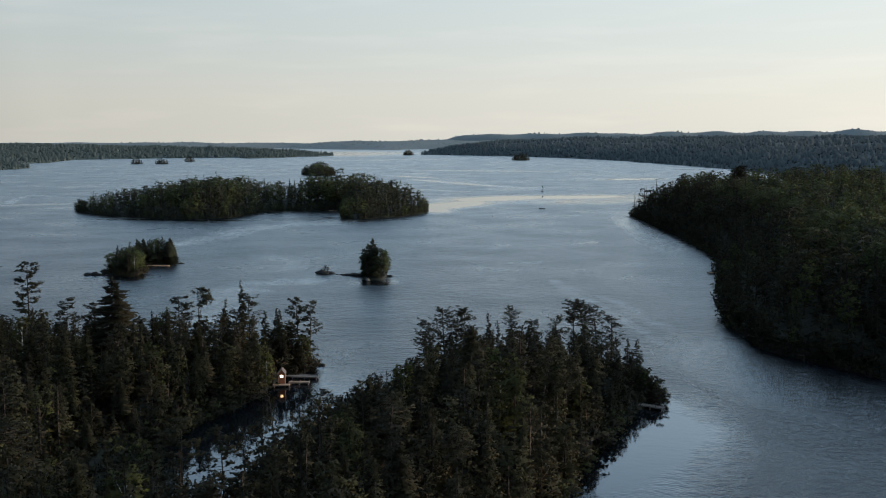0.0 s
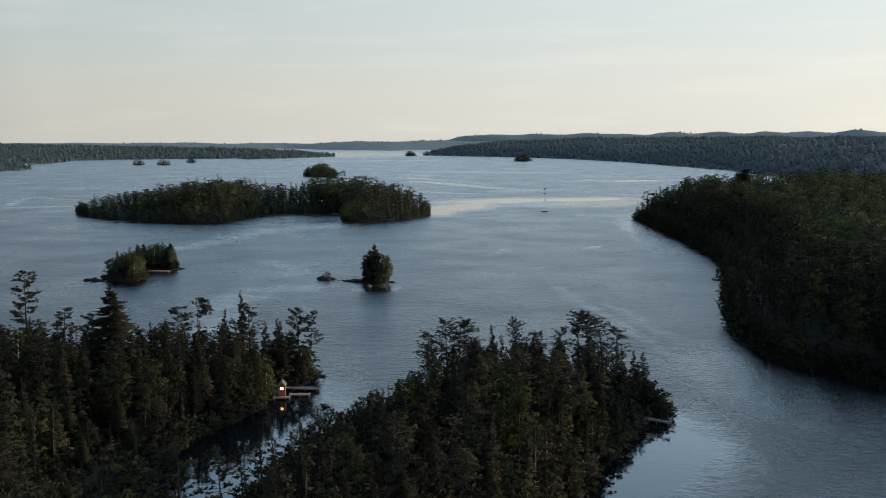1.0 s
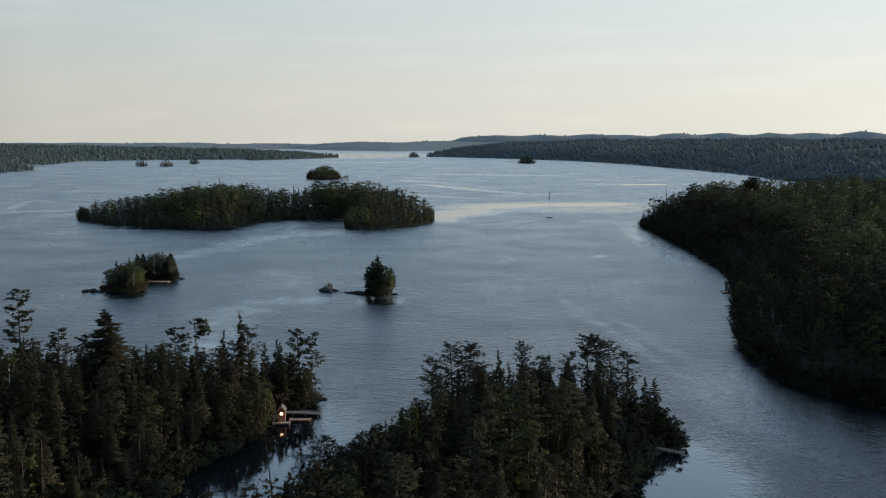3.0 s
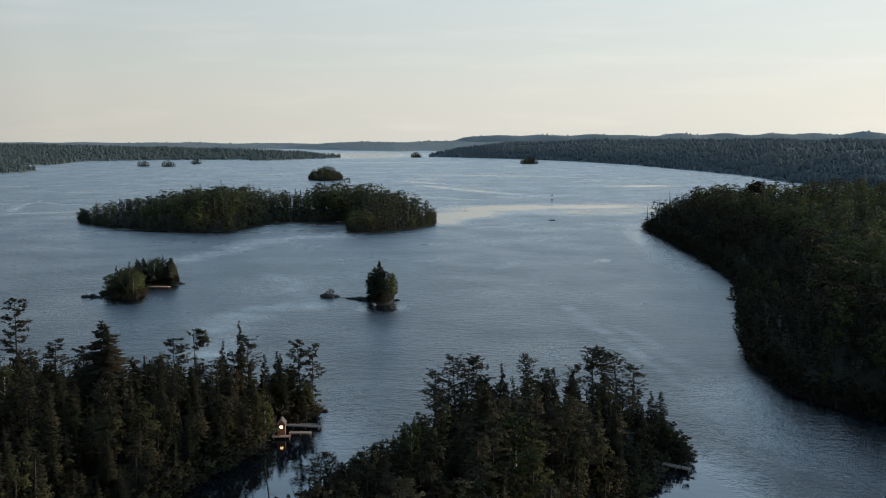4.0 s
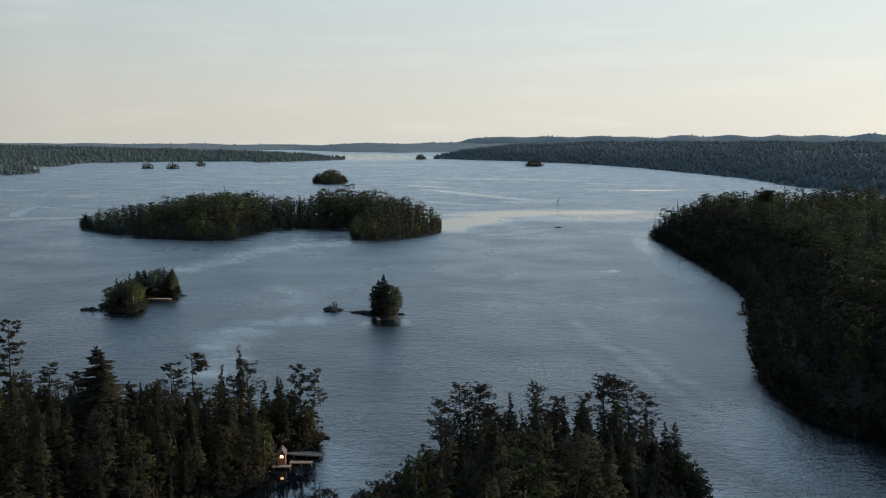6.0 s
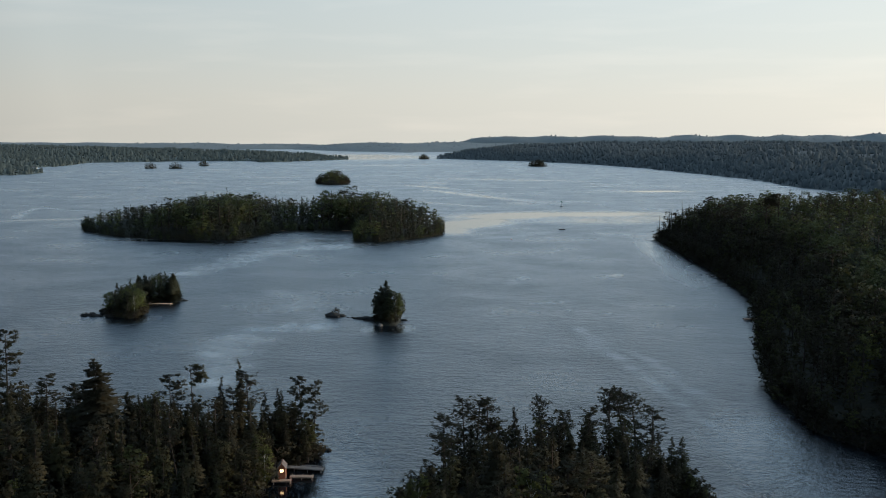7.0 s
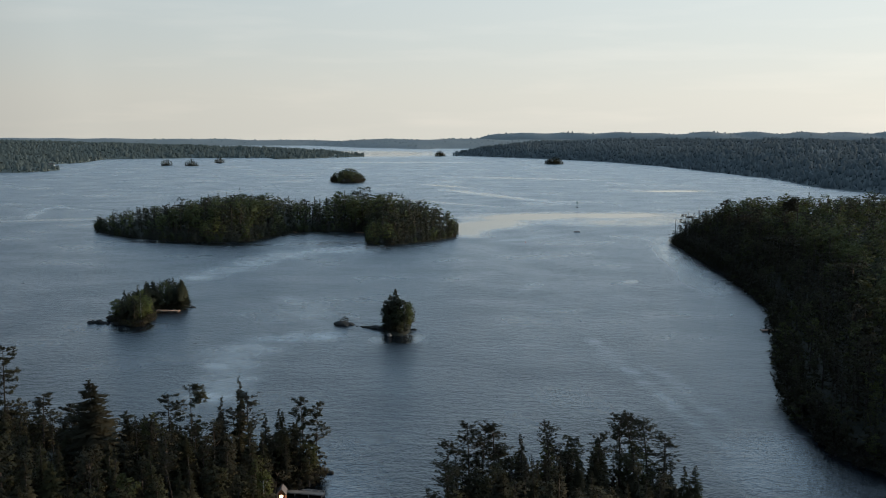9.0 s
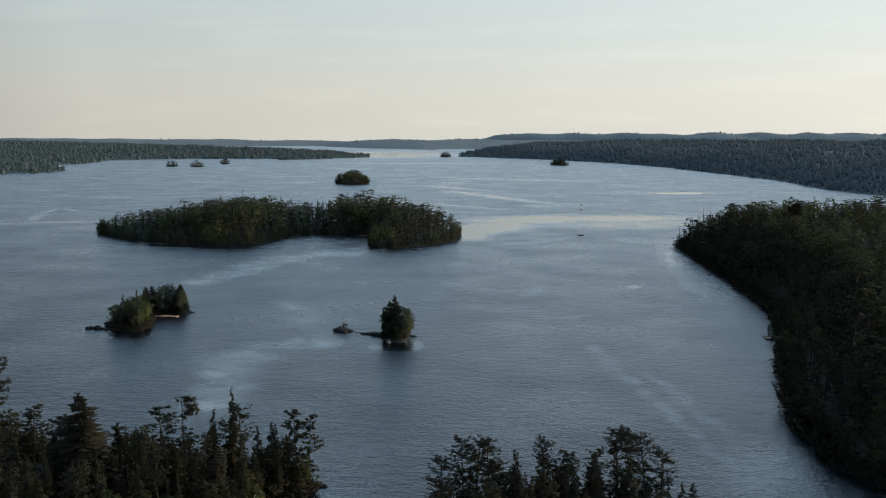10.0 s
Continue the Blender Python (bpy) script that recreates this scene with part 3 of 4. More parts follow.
def scatter(land, box, spacing, count, keep, seed, least=1.0):
    """Places on a land at least so far apart; keep(x, y, inland) says how likely a place is taken."""
    rng = np.random.default_rng(seed)
    x, y = rng.uniform(box[0], box[2], count), rng.uniform(box[1], box[3], count)
    d = land.inland(x, y)
    ok = (d > least) & (rng.random(count) < keep(x, y, d))
    x, y = x[ok], y[ok]
    cells, out = {}, []
    for a, b in zip(x, y):
        i, j = int(a // spacing), int(b // spacing)
        if all((a - p) ** 2 + (b - q) ** 2 > spacing ** 2 for u in (-1, 0, 1) for v in (-1, 0, 1) for p, q in cells.get((i + u, j + v), ())):
            cells.setdefault((i, j), []).append((a, b))
            out.append((a, b))
    p = np.array(out)
    return p, land.height(p[:, 0], p[:, 1])


water = new("water", mesh("water", [(-6000, -1500, 0), (6000, -1500, 0), (6000, 5600, 0), (-6000, 5600, 0)], [(0, 1, 2, 3)], [WATER]))
tagged(water, "wind-rippled steel-blue lake with smooth pale slicks", "lake", "", "structure")

near_shore = Land("ground", [(-700, 330), (-420, 290), (-200, 268), (-150, 258), (-115, 248), (-85, 237), (-65, 233), (-50, 231), (-37, 228), (-31.5, 221),
    (-33.5, 216), (-37.5, 213), (-38.5, 203), (-40, 195), (-43, 187), (-48, 178), (-51, 166), (-50, 152), (-44, 138), (-36, 130), (-31, 134), (-29, 142), (-28, 152), (-25, 166),
    (-17, 182), (-8, 196), (-4, 206), (8, 215), (22, 219), (36, 215), (44, 204), (45, 193), (40, 187), (33, 176), (26, 161), (19.5, 145), (15, 130), (10, 105),
    (8, 60), (30, 0), (90, -100), (300, -400), (-700, -400)], (-330, -120, 100, 300), 3.0, 6.0, 22.0, 0.25, 12.0,
    "wooded lakeshore ground with dark needle litter", seed=3)
right_shore = Land("ground", [(128.5, 651), (128.5, 590), (127, 502), (124, 450), (121, 413), (110.5, 376), (90, 300), (83, 272), (82.5, 240), (90, 226), (101, 207),
    (125, 175), (190, 140), (420, 60), (900, 0), (1000, 620), (500, 640), (300, 690), (200, 720), (150, 690)], (70, 40, 620, 740), 5.0, 22.0, 38.0, 0.15, 20.0,
    "steep wooded hillside above the lake", seed=8)
big_island = Land("ground", [(-281, 725), (-265, 688), (-231, 655), (-200, 639), (-168, 634), (-147, 637), (-138, 664), (-130, 695), (-112, 703), (-79, 700), (-72, 675),
    (-68, 629), (-53, 629), (-32, 648), (-14.5, 673), (-14, 730), (-40, 765), (-110, 790), (-200, 790), (-262, 770)], (-300, 615, 5, 815), 4.0, 7.5, 30.0, 0.2, 12.0,
    "low wooded island ground", seed=4)
dock_island = Land("ground", [(-137, 381), (-131, 374), (-123, 371), (-122, 380), (-126, 395), (-125.5, 401), (-117.5, 402), (-116.5, 412), (-119.5, 420), (-128, 425), (-135, 408), (-136.5, 392)],
    (-146, 360, -106, 434), 1.5, 2.2, 8.0, 0.2, 4.0, "small rocky wooded island ground", seed=5)
lone_island = Land("ground", [(-37.6, 372), (-33, 369.5), (-31, 362.5), (-27, 360.5), (-24, 361), (-22.5, 368), (-23, 377), (-28.5, 379)],
    (-44, 352, -15, 388), 1.0, 1.3, 5.0, 0.2, 2.5, "tiny rocky island ground", seed=6)
rock_islet = Land("ground", [(-51.3, 379), (-49.2, 375.5), (-45.3, 377), (-45.2, 381), (-48, 382)], (-56, 370, -40, 387), 0.8, 0.9, 3.0, 0.3, 1.5,
    "bare low rock islet", seed=7, mat=ROCK)
pine_island = Land("ground", [(-206, 1390), (-200, 1350), (-188, 1334), (-166, 1335), (-158, 1360), (-162, 1400), (-185, 1415)], (-225, 1320, -145, 1430), 3.0, 3.0, 12.0, 0.2, 8.0,
    "small wooded island ground", seed=9)
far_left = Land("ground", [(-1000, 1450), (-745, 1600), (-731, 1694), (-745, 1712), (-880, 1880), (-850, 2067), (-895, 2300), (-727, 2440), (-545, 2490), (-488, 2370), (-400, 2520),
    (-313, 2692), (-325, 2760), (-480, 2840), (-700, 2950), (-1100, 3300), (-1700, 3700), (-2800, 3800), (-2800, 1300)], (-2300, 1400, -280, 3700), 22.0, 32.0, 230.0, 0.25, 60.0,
    "far wooded hills along the lake", seed=12, mat=FAR_HAZED)
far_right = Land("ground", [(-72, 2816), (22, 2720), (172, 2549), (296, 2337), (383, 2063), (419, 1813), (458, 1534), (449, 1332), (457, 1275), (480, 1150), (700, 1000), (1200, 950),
    (2600, 900), (2600, 4300), (500, 4300), (100, 3300), (-60, 2900)], (-100, 930, 1900, 3600), 22.0, 40.5, 130.0, 0.28, 60.0, "far wooded ridge along the lake", seed=13, mat=RIDGE_HAZED)
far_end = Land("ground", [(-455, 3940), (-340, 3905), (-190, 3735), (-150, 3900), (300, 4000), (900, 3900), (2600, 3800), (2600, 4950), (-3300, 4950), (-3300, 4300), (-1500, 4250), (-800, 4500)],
    (-2800, 3650, 2600, 4900), 40.0, 38.0, 260.0, 0.3, 90.0, "distant wooded hills at the end of the lake", seed=14, mat=DISTANT_HAZED)
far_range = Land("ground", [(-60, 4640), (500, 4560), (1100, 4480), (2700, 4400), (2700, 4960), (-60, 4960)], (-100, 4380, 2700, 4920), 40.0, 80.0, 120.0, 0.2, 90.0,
    "distant hill range beyond the lake", seed=15, mat=DISTANT_HAZED)
islets = []
for cx, cy, rx, ry in ((-627, 1945, 13, 16), (-573, 1935, 15, 16), (-564, 2110, 12, 15), (172, 2150, 22, 30), (-104, 2760, 16, 30)):
    ring = [(cx + rx * math.cos(a * 0.785), cy + ry * math.sin(a * 0.785)) for a in range(8)]
    islets.append(Land("ground", ring, (cx - rx - 12, cy - ry - 12, cx + rx + 12, cy + ry + 12), 4.0, 2.0, 8.0, 0.2, 6.0, "small far wooded islet ground", seed=20))

# ---- trees: the near shore ----
NEAR = "on the near wooded point"


def pick(rng, weights):
    kinds = list(weights)
    p = np.array([weights[k] for k in kinds], float)
    return kinds[int(rng.choice(len(kinds), p=p / p.sum()))]


def key(kind, x, y, top, where, land, **more):
    z = land.z(x, y)
    tree(kind, x, y, z, top - z, where, **more)


for kind, x, y, top, more in (
    ("spruce", 41.5, 201, 11.3, dict(form=1, wide=1.5)), ("spruce", 9.7, 199, 17.6, dict(form=2, wide=1.2)), ("red_pine", 15.7, 206, 17.6, dict(form=1, wide=0.85)),
    ("red_pine", 29.0, 210, 18.4, dict(form=1, wide=1.1, turn=200)), ("red_pine", 32.5, 211, 18.0, dict(form=1, wide=1.2, turn=150)), ("red_pine", 37.0, 207, 15.5, dict(form=2, wide=1.3)),
    ("red_pine", 35, 212, 15.8, dict(form=0, wide=1.3)), ("red_pine", 0.0, 203, 17.6, dict(form=0, wide=1.2)), ("red_pine", 4.8, 205, 17.8, dict(form=0, wide=1.2)),
    ("red_pine", -4.0, 200, 16.0, dict(form=2, wide=1.2)), ("red_pine", 2.2, 206, 16.8, dict(form=2, wide=1.2)), ("red_pine", 24.0, 206, 15.5, dict(form=2, wide=1.1)), ("red_pine", 19.5, 207, 14.6, dict(form=0, wide=0.9)),
    ("spruce", -48.5, 224.7, 20.4, dict(form=2, wide=1.1)), ("red_pine", -46.5, 223, 18.0, dict(form=2, wide=1.2)), ("white_pine", -58.5, 223.2, 19.3, dict(form=2, wide=0.9, turn=0)),
    ("white_pine", -34.8, 222, 17.2, dict(form=0, wide=1.05)), ("white_pine", -32.0, 221, 16.4, dict(form=1, wide=0.75)), ("spruce", -73, 206.8, 24.1, dict(form=3, wide=1.6)),
    ("white_pine", -104, 233.8, 23.9, dict(form=1, wide=1.0)), ("white_pine", -63, 222, 17.5, dict(form=0, wide=1.2)), ("spruce", -66, 212, 15.8, dict(form=2, wide=1.1)),
    ("spruce", -53, 224, 16.2, dict(form=2)), ("spruce", -40, 222, 14.5, dict(form=0, wide=1.3)), ("white_pine", -80, 214, 17.5, dict(form=0, wide=1.2)),
    ("white_pine", -90, 222, 17.0, dict(form=1, wide=1.2)), ("white_pine", -36.5, 127, 16.6, dict(form=0, wide=1.0)), ("white_pine", -30.8, 127.5, 15.0, dict(form=1, wide=1.0)), ("spruce", -37, 214.5, 10, dict(form=1)), ("cedar", -39.5, 208, 8, dict(form=0)), ("birch", -39, 203, 8.5, dict(form=0)), ("cedar", -33.6, 217, 9, dict(form=1)), ("cedar", 38, 193, 8, dict(form=0)), ("cedar", 35.5, 187.5, 7, dict(form=1)), ("spruce", 39.5, 197, 10, dict(form=0)),
    ("cedar", 34, 183, 7, dict(form=0)), ("birch", 41.5, 194, 6.5, dict(form=1)), ("cedar", 32.5, 179.5, 7, dict(form=1)), ("spruce", 36, 192, 11, dict(form=1)),
    ("cedar", -40, 216.5, 11, dict(form=0, wide=1.3)), ("cedar", -36.4, 219, 11, dict(form=1, wide=1.3)), ("spruce", -42, 219, 14.5, dict(form=0)), ("cedar", -38, 223, 12, dict(form=2, wide=1.3)),
    ("birch", -33.2, 219.5, 9, dict(form=0, wide=1.2)), ("spruce", -44, 214, 14.5, dict(form=1)), ("cedar", -43, 210, 11.5, dict(form=0, wide=1.3)), ("spruce", -41, 212.6, 13, dict(form=2, wide=1.3)), ("cedar", -41.5, 206, 10.5, dict(form=2, wide=1.3)),
    ("cedar", -42, 200, 11, dict(form=1, wide=1.3)), ("spruce", -46, 204, 15, dict(form=1)), ("cedar", -45.5, 194.5, 12, dict(form=0, wide=1.4)), ("spruce", -49, 190, 14, dict(form=0, wide=1.3)),
    ("red_pine", -23.7, 172, 8.4, dict(form=2, wide=1.5)), ("red_pine", -21.6, 172.5, 7.6, dict(form=0, wide=1.5)), ("dead", -28.3, 154.2, 12.4, dict(form=0, tilt=(0, -5), turn=0)),
):
    key(kind, x, y, top, NEAR, near_shore, **more)

rng = np.random.default_rng(77)


def near_dock(x, y):
    """Whether a place lies by the dock at the end of the point."""
    u = min(1.0, max(0.0, ((x - 38.5) * 5.5 + (y - 189.4) * -3.7) / (5.5 ** 2 + 3.7 ** 2)))
    return math.hypot(x - 38.5 - 5.5 * u, y - 189.4 + 3.7 * u) < 1.7 or x > 36.5 and y < 189


pts, zs = scatter(near_shore, (-190, 70, 60, 275), 3.55, 9000, lambda x, y, d: np.where(y < 110, 0.5, 1.0), 5, 0.3)
near_count, rest = 0, []
for (x, y), z in zip(pts, zs):
    right = x > -30 and y > 100
    kind = pick(rng, {"spruce": 5, "cedar": 4, "red_pine": 1.0, "white_pine": 0.6, "birch": 0.9, "dead": 0.25} if not right else {"spruce": 4, "cedar": 4, "red_pine": 1.2, "birch": 0.9 if y > 165 else 0.15, "dead": 0.3})
    if -38.8 < x < -27 and 199 < y < 213.5 or near_dock(x, y):
        continue
    d = float(near_shore.inland(np.array([x]), np.array([y]))[0])
    top = ((13.4 if y > 185 else 15.0) if right else ((10.0 if x < -58 else 12.0) if y > 196 else 14.0)) * rng.uniform(0.62, 1.06)
    if -62 < x < -30 and 118 < y < 168:
        top *= 0.55
    if -66 < x < -36 and 180 < y < 216:
        top = rng.uniform(10.5, 14.5)
    if d < 4:
        kind, top = ("cedar" if kind not in ("birch", "spruce") else kind), top * 0.75
    if right and y > 192:
        top = 12.4 * rng.uniform(0.72, 1.0)
    # the wood thins down towards the cove and towards the point's tip
    if -32 < x < -3 and 140 < y < 207:
        top = min(top, max(1.5, 18.2 + 0.66 * (x + 4.4) - 0.26 * (y - 165) - z))
    if x > 38:
        top = min(top, max(2.0, 11.5 - 1.9 * (x - 39)))
    seen = -0.56 * y - 8 < x < 0.5 * y and y > 84
    if seen and near_count < 340 and (y > 150 or rng.random() < 0.55):
        tree(kind, x, y, z, top, NEAR, form=0 if kind == "dead" and right else None)
        near_count += 1
    elif seen and y > 94 or rng.random() < 0.15:
        rest.append((kind if kind in LOW else "spruce", x, y, z, top, rng.uniform(1.0, 1.35)))


def brush(land, box, gap, high, depth=2.4):
    """Low cedars and alders that lean out over the waterline, in two uneven rows along the outline."""
    out, p = [], land.outline
    for (ax, ay), (bx, by) in zip(p, p[1:] + p[:1]):
        long = math.hypot(bx - ax, by - ay)
        for k in range(int(long / gap) + 1):
            for row in (0.0, depth):
                u, off = (k + rng.uniform(0, 1)) * gap / long, row + rng.uniform(-1.4, 0.5)
                if u > 1:
                    continue
                x, y = ax + (bx - ax) * u, ay + (by - ay) * u
                if not (box[0] < x < box[2] and box[1] < y < box[3]):
                    continue
                nx, ny = -(by - ay) / long, (bx - ax) / long
                side = 1 if land.inland(np.array([x + nx * 2]), np.array([y + ny * 2]))[0] > land.inland(np.array([x - nx * 2]), np.array([y - ny * 2]))[0] else -1
                x, y = x + nx * side * off, y + ny * side * off
                if near_dock(x, y) or -38.3 < x < -27 and 199 < y < 213.5 or math.hypot(x - 108, y - 374) < 4 or math.hypot(x - 83.5, y - 286) < 1.5:
                    continue
                out.append(("cedar" if rng.random() < 0.8 else "birch", x, y, max(land.z(x, y), 0.05) - 0.6, high * rng.uniform(0.55, 1.2) * (1.25 if row else 1), rng.uniform(1.2, 1.8)))
    return out


rest += brush(near_shore, (-130, 90, 60, 265), 1.6, 4.2)
pts, zs = scatter(near_shore, (-135, 92, 50, 245), 2.6, 9000, lambda x, y, d: np.where((np.abs(x + 20) < 0.5 * y + 10) & (np.hypot(x + 34, y - 207) > 7), 1.0, 0.0), 15, 1.0)
woods("undergrowth", [("cedar" if rng.random() < 0.92 else "birch", x, y, z - 0.4, rng.uniform(2.2, 4.8), rng.uniform(1.0, 1.5)) for (x, y), z in zip(pts, zs)], SCRUB, "low dark shrubs under the trees of the near shore")
woods("near_woods", rest, LOW, "dense dark conifers and birches on the near shore")

# ---- trees: the right hillside ----
HILL = "on the steep hillside"
front = scatter(right_shore, (75, 120, 260, 720), 4.5, 90000, lambda x, y, d: np.where(d < 42, 1.0, 0.0), 6, 0.3)
back = scatter(right_shore, (75, 100, 420, 720), 6.6, 30000, lambda x, y, d: np.where((d < 42) & (x < 260), 0.0, np.where(d < 100, 1.0, np.where(d < 200, 0.25, 0.0))), 6, 0.3)
pts, zs = np.concatenate([front[0], back[0]]), np.concatenate([front[1], back[1]])
rest, beyond, crest, hill_count = [], [], [], 0
for (x, y), z in zip(pts, zs):
    d = float(right_shore.inland(np.array([x]), np.array([y]))[0])
    kind = pick(rng, {"spruce": 2.5, "cedar": 2.5, "red_pine": 0.4, "birch": 7.0} if d > 28 else {"spruce": 4, "cedar": 5, "birch": 1.8} if d > 8 else {"cedar": 5, "spruce": 3, "birch": 1.0})
    top = 13.5 * rng.uniform(0.55, 1.22) * (0.75 if d < 6 else 1)
    if math.hypot(x - 108.5, y - 374) < 5 or math.hypot(x - 84, y - 285) < 2.5:
        continue
    if x > 0.5 * y + 18:
        # outside the view: cheap trees added to keep the sun off the near shore
        if x < 0.5 * y + 110 and d < 120:
            beyond.append(("cedar" if kind != "birch" else "birch", x, y, z, top, rng.uniform(1.3, 1.7)))
        continue
    if d < 14 and hill_count < 130 and 200 < y < 480:
        tree(kind, x, y, z, top, HILL, table=LOW)
        hill_count += 1
    else:
        (crest if d > 30 else rest).append((kind, x, y, z, top, rng.uniform(1.25, 1.7)))
woods("hillside_woods", beyond, SCRUB, "unseen trees added to shade the near shore")
# crest trees take the lightened foliage so their crowns look sunlit
woods("hillside_woods", crest, MANY_LIT, "mixed birch forest on the hill's crest, sunlight in its colour")
rest += brush(right_shore, (70, 170, 165, 700), 2.2, 5.2, 3.0)
woods("hillside_woods", rest, LOW, "mixed conifer and birch forest covering the hillside")

# ---- trees: the islands ----
# the long island's treetops: low at its ends, two swells of broadleaves with a dip of spruces between
ISLAND_X = (-281, -266, -245, -224, -207, -195, -166, -153, -141, -128, -116, -104, -92, -59, -46, -34, -14)
ISLAND_TOP = (11, 15, 16.5, 19, 22, 26, 26, 24, 22, 22, 24.5, 26.5, 29.5, 28, 24, 22, 18)
pts, zs = scatter(big_island, (-290, 625, -5, 795), 5.6, 12000, lambda x, y, d: np.where(d < 40, 1.0, 0.6), 7, 0.3)
rest = []
for (x, y), z in zip(pts, zs):
    kind = pick(rng, {"spruce": 3.2, "cedar": 3, "red_pine": 0.4, "birch": 7 if -215 < x < -150 or -110 < x < -60 else 2})
    d = float(big_island.inland(np.array([x]), np.array([y]))[0])
    top = (float(np.interp(x, ISLAND_X, ISLAND_TOP)) - z) * rng.uniform(0.55, 1.0) * (1 + 0.2 * float(bumps(x, y, 45.0, 2))) * (1.08 if kind == "spruce" else 1)
    if d < 16:
        top *= 0.62 + 0.38 * d / 16
    if d < 11 and y < 705:
        tree(kind, x, y, z, top * (0.8 if d < 4 else 1), "on the long wooded island", table=MANY_LIT, wide=rng.uniform(1.2, 1.6))
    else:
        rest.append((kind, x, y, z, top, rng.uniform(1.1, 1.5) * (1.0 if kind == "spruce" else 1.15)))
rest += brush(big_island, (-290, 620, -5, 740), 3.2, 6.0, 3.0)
woods("island_woods", rest, MANY_LIT, "mixed forest over the long island")
for isl, n, h, box in ((dock_island, 2.7, 9.7, (-140, 365, -112, 428)), (pine_island, 5.5, 17.0, (-210, 1330, -150, 1415))):
    pts, zs = scatter(isl, box, n, 1500, lambda x, y, d: np.ones_like(x), 8, 0.8)
    for (x, y), z in zip(pts, zs):
        kind = pick(rng, {"spruce": 4, "cedar": 2, "birch": 4 if y < 392 else 1} if isl is dock_island else {"red_pine": 1.5, "cedar": 3, "birch": 2})
        tree(kind, x, y, z, h * rng.uniform(0.75, 1.1) * (1 if isl is dock_island else 0.5 + 0.5 * min(1.0, float(isl.inland(np.array([x]), np.array([y]))[0]) / 16)), "on a small wooded island", table=FORMS_LIT if isl is dock_island else MANY_LIT, wide=rng.uniform(1.3, 1.8))
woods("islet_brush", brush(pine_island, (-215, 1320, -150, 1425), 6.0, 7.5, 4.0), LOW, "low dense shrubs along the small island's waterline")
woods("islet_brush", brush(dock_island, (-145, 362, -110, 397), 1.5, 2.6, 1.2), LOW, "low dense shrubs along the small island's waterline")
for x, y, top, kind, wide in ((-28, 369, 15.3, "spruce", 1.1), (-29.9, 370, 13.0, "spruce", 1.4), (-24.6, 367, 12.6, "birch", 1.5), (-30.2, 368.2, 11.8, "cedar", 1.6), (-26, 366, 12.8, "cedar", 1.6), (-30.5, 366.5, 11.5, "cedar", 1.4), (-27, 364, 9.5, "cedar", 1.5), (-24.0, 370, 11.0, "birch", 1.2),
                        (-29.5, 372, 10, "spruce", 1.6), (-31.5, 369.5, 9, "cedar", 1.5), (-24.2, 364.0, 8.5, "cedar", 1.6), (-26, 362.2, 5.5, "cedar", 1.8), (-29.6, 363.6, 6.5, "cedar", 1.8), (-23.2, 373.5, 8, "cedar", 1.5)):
    key(kind, x, y, top, "on the tiny rocky island", lone_island, wide=wide, table=FORMS_LIT, form=3 if kind == "spruce" else int(x + y) % 3)
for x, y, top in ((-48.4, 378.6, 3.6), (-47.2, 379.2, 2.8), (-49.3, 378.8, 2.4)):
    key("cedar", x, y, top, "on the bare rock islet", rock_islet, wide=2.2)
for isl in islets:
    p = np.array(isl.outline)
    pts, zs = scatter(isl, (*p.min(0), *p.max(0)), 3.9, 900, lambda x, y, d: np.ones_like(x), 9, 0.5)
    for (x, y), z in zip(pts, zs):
        tree("spruce" if rng.random() < 0.5 else "cedar", x, y, z - 0.3, 13 * rng.uniform(0.7, 1.15) * (0.45 + 0.55 * min(1.0, float(isl.inland(np.array([x]), np.array([y]))[0]) / 9)), "on a far islet", table=MANY_LIT, wide=1.7)

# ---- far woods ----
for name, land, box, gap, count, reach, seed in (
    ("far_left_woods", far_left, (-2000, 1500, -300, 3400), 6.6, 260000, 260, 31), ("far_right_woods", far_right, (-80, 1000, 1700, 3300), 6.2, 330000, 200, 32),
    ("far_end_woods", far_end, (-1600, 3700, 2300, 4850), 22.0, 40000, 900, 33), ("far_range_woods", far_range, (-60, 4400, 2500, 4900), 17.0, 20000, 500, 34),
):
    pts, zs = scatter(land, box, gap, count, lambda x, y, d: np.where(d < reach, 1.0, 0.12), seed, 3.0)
    # these woods carry their haze in the foliage colour
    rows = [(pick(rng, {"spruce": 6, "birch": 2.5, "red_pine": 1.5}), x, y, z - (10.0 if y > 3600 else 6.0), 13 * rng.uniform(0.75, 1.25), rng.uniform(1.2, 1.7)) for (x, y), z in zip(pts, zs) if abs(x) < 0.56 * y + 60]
    woods(name, rows, FAR, "distant forest with blue-grey haze in its colour" if land in (far_end, far_range) else "far forest of conifers and birches with haze in its colour", DISTANT_HAZED if land in (far_end, far_range) else RIDGE_HAZED if land is far_right else None)

# ---- things built by hand ----
def plain(name, colour, rough=0.7, scale=4.0, vary=0.35):
    """Painted or weathered wood and metal with a grain and faint stains."""
    return rough_stuff(name, scale, (0.25, tuple(c * (1 - vary) for c in colour)), (0.75, tuple(min(1, c * (1 + vary)) for c in colour)), rough=rough, bump=0.15, stretch=(1, 6, 1))


GREY_WOOD = plain("weathered_planks", (0.17, 0.14, 0.12))
PALE_WOOD = plain("bleached_planks", (0.40, 0.25, 0.17))
RED_WOOD = plain("stained_cedar", (0.34, 0.11, 0.05))
SHINGLE = plain("roof_shingles", (0.11, 0.085, 0.075))
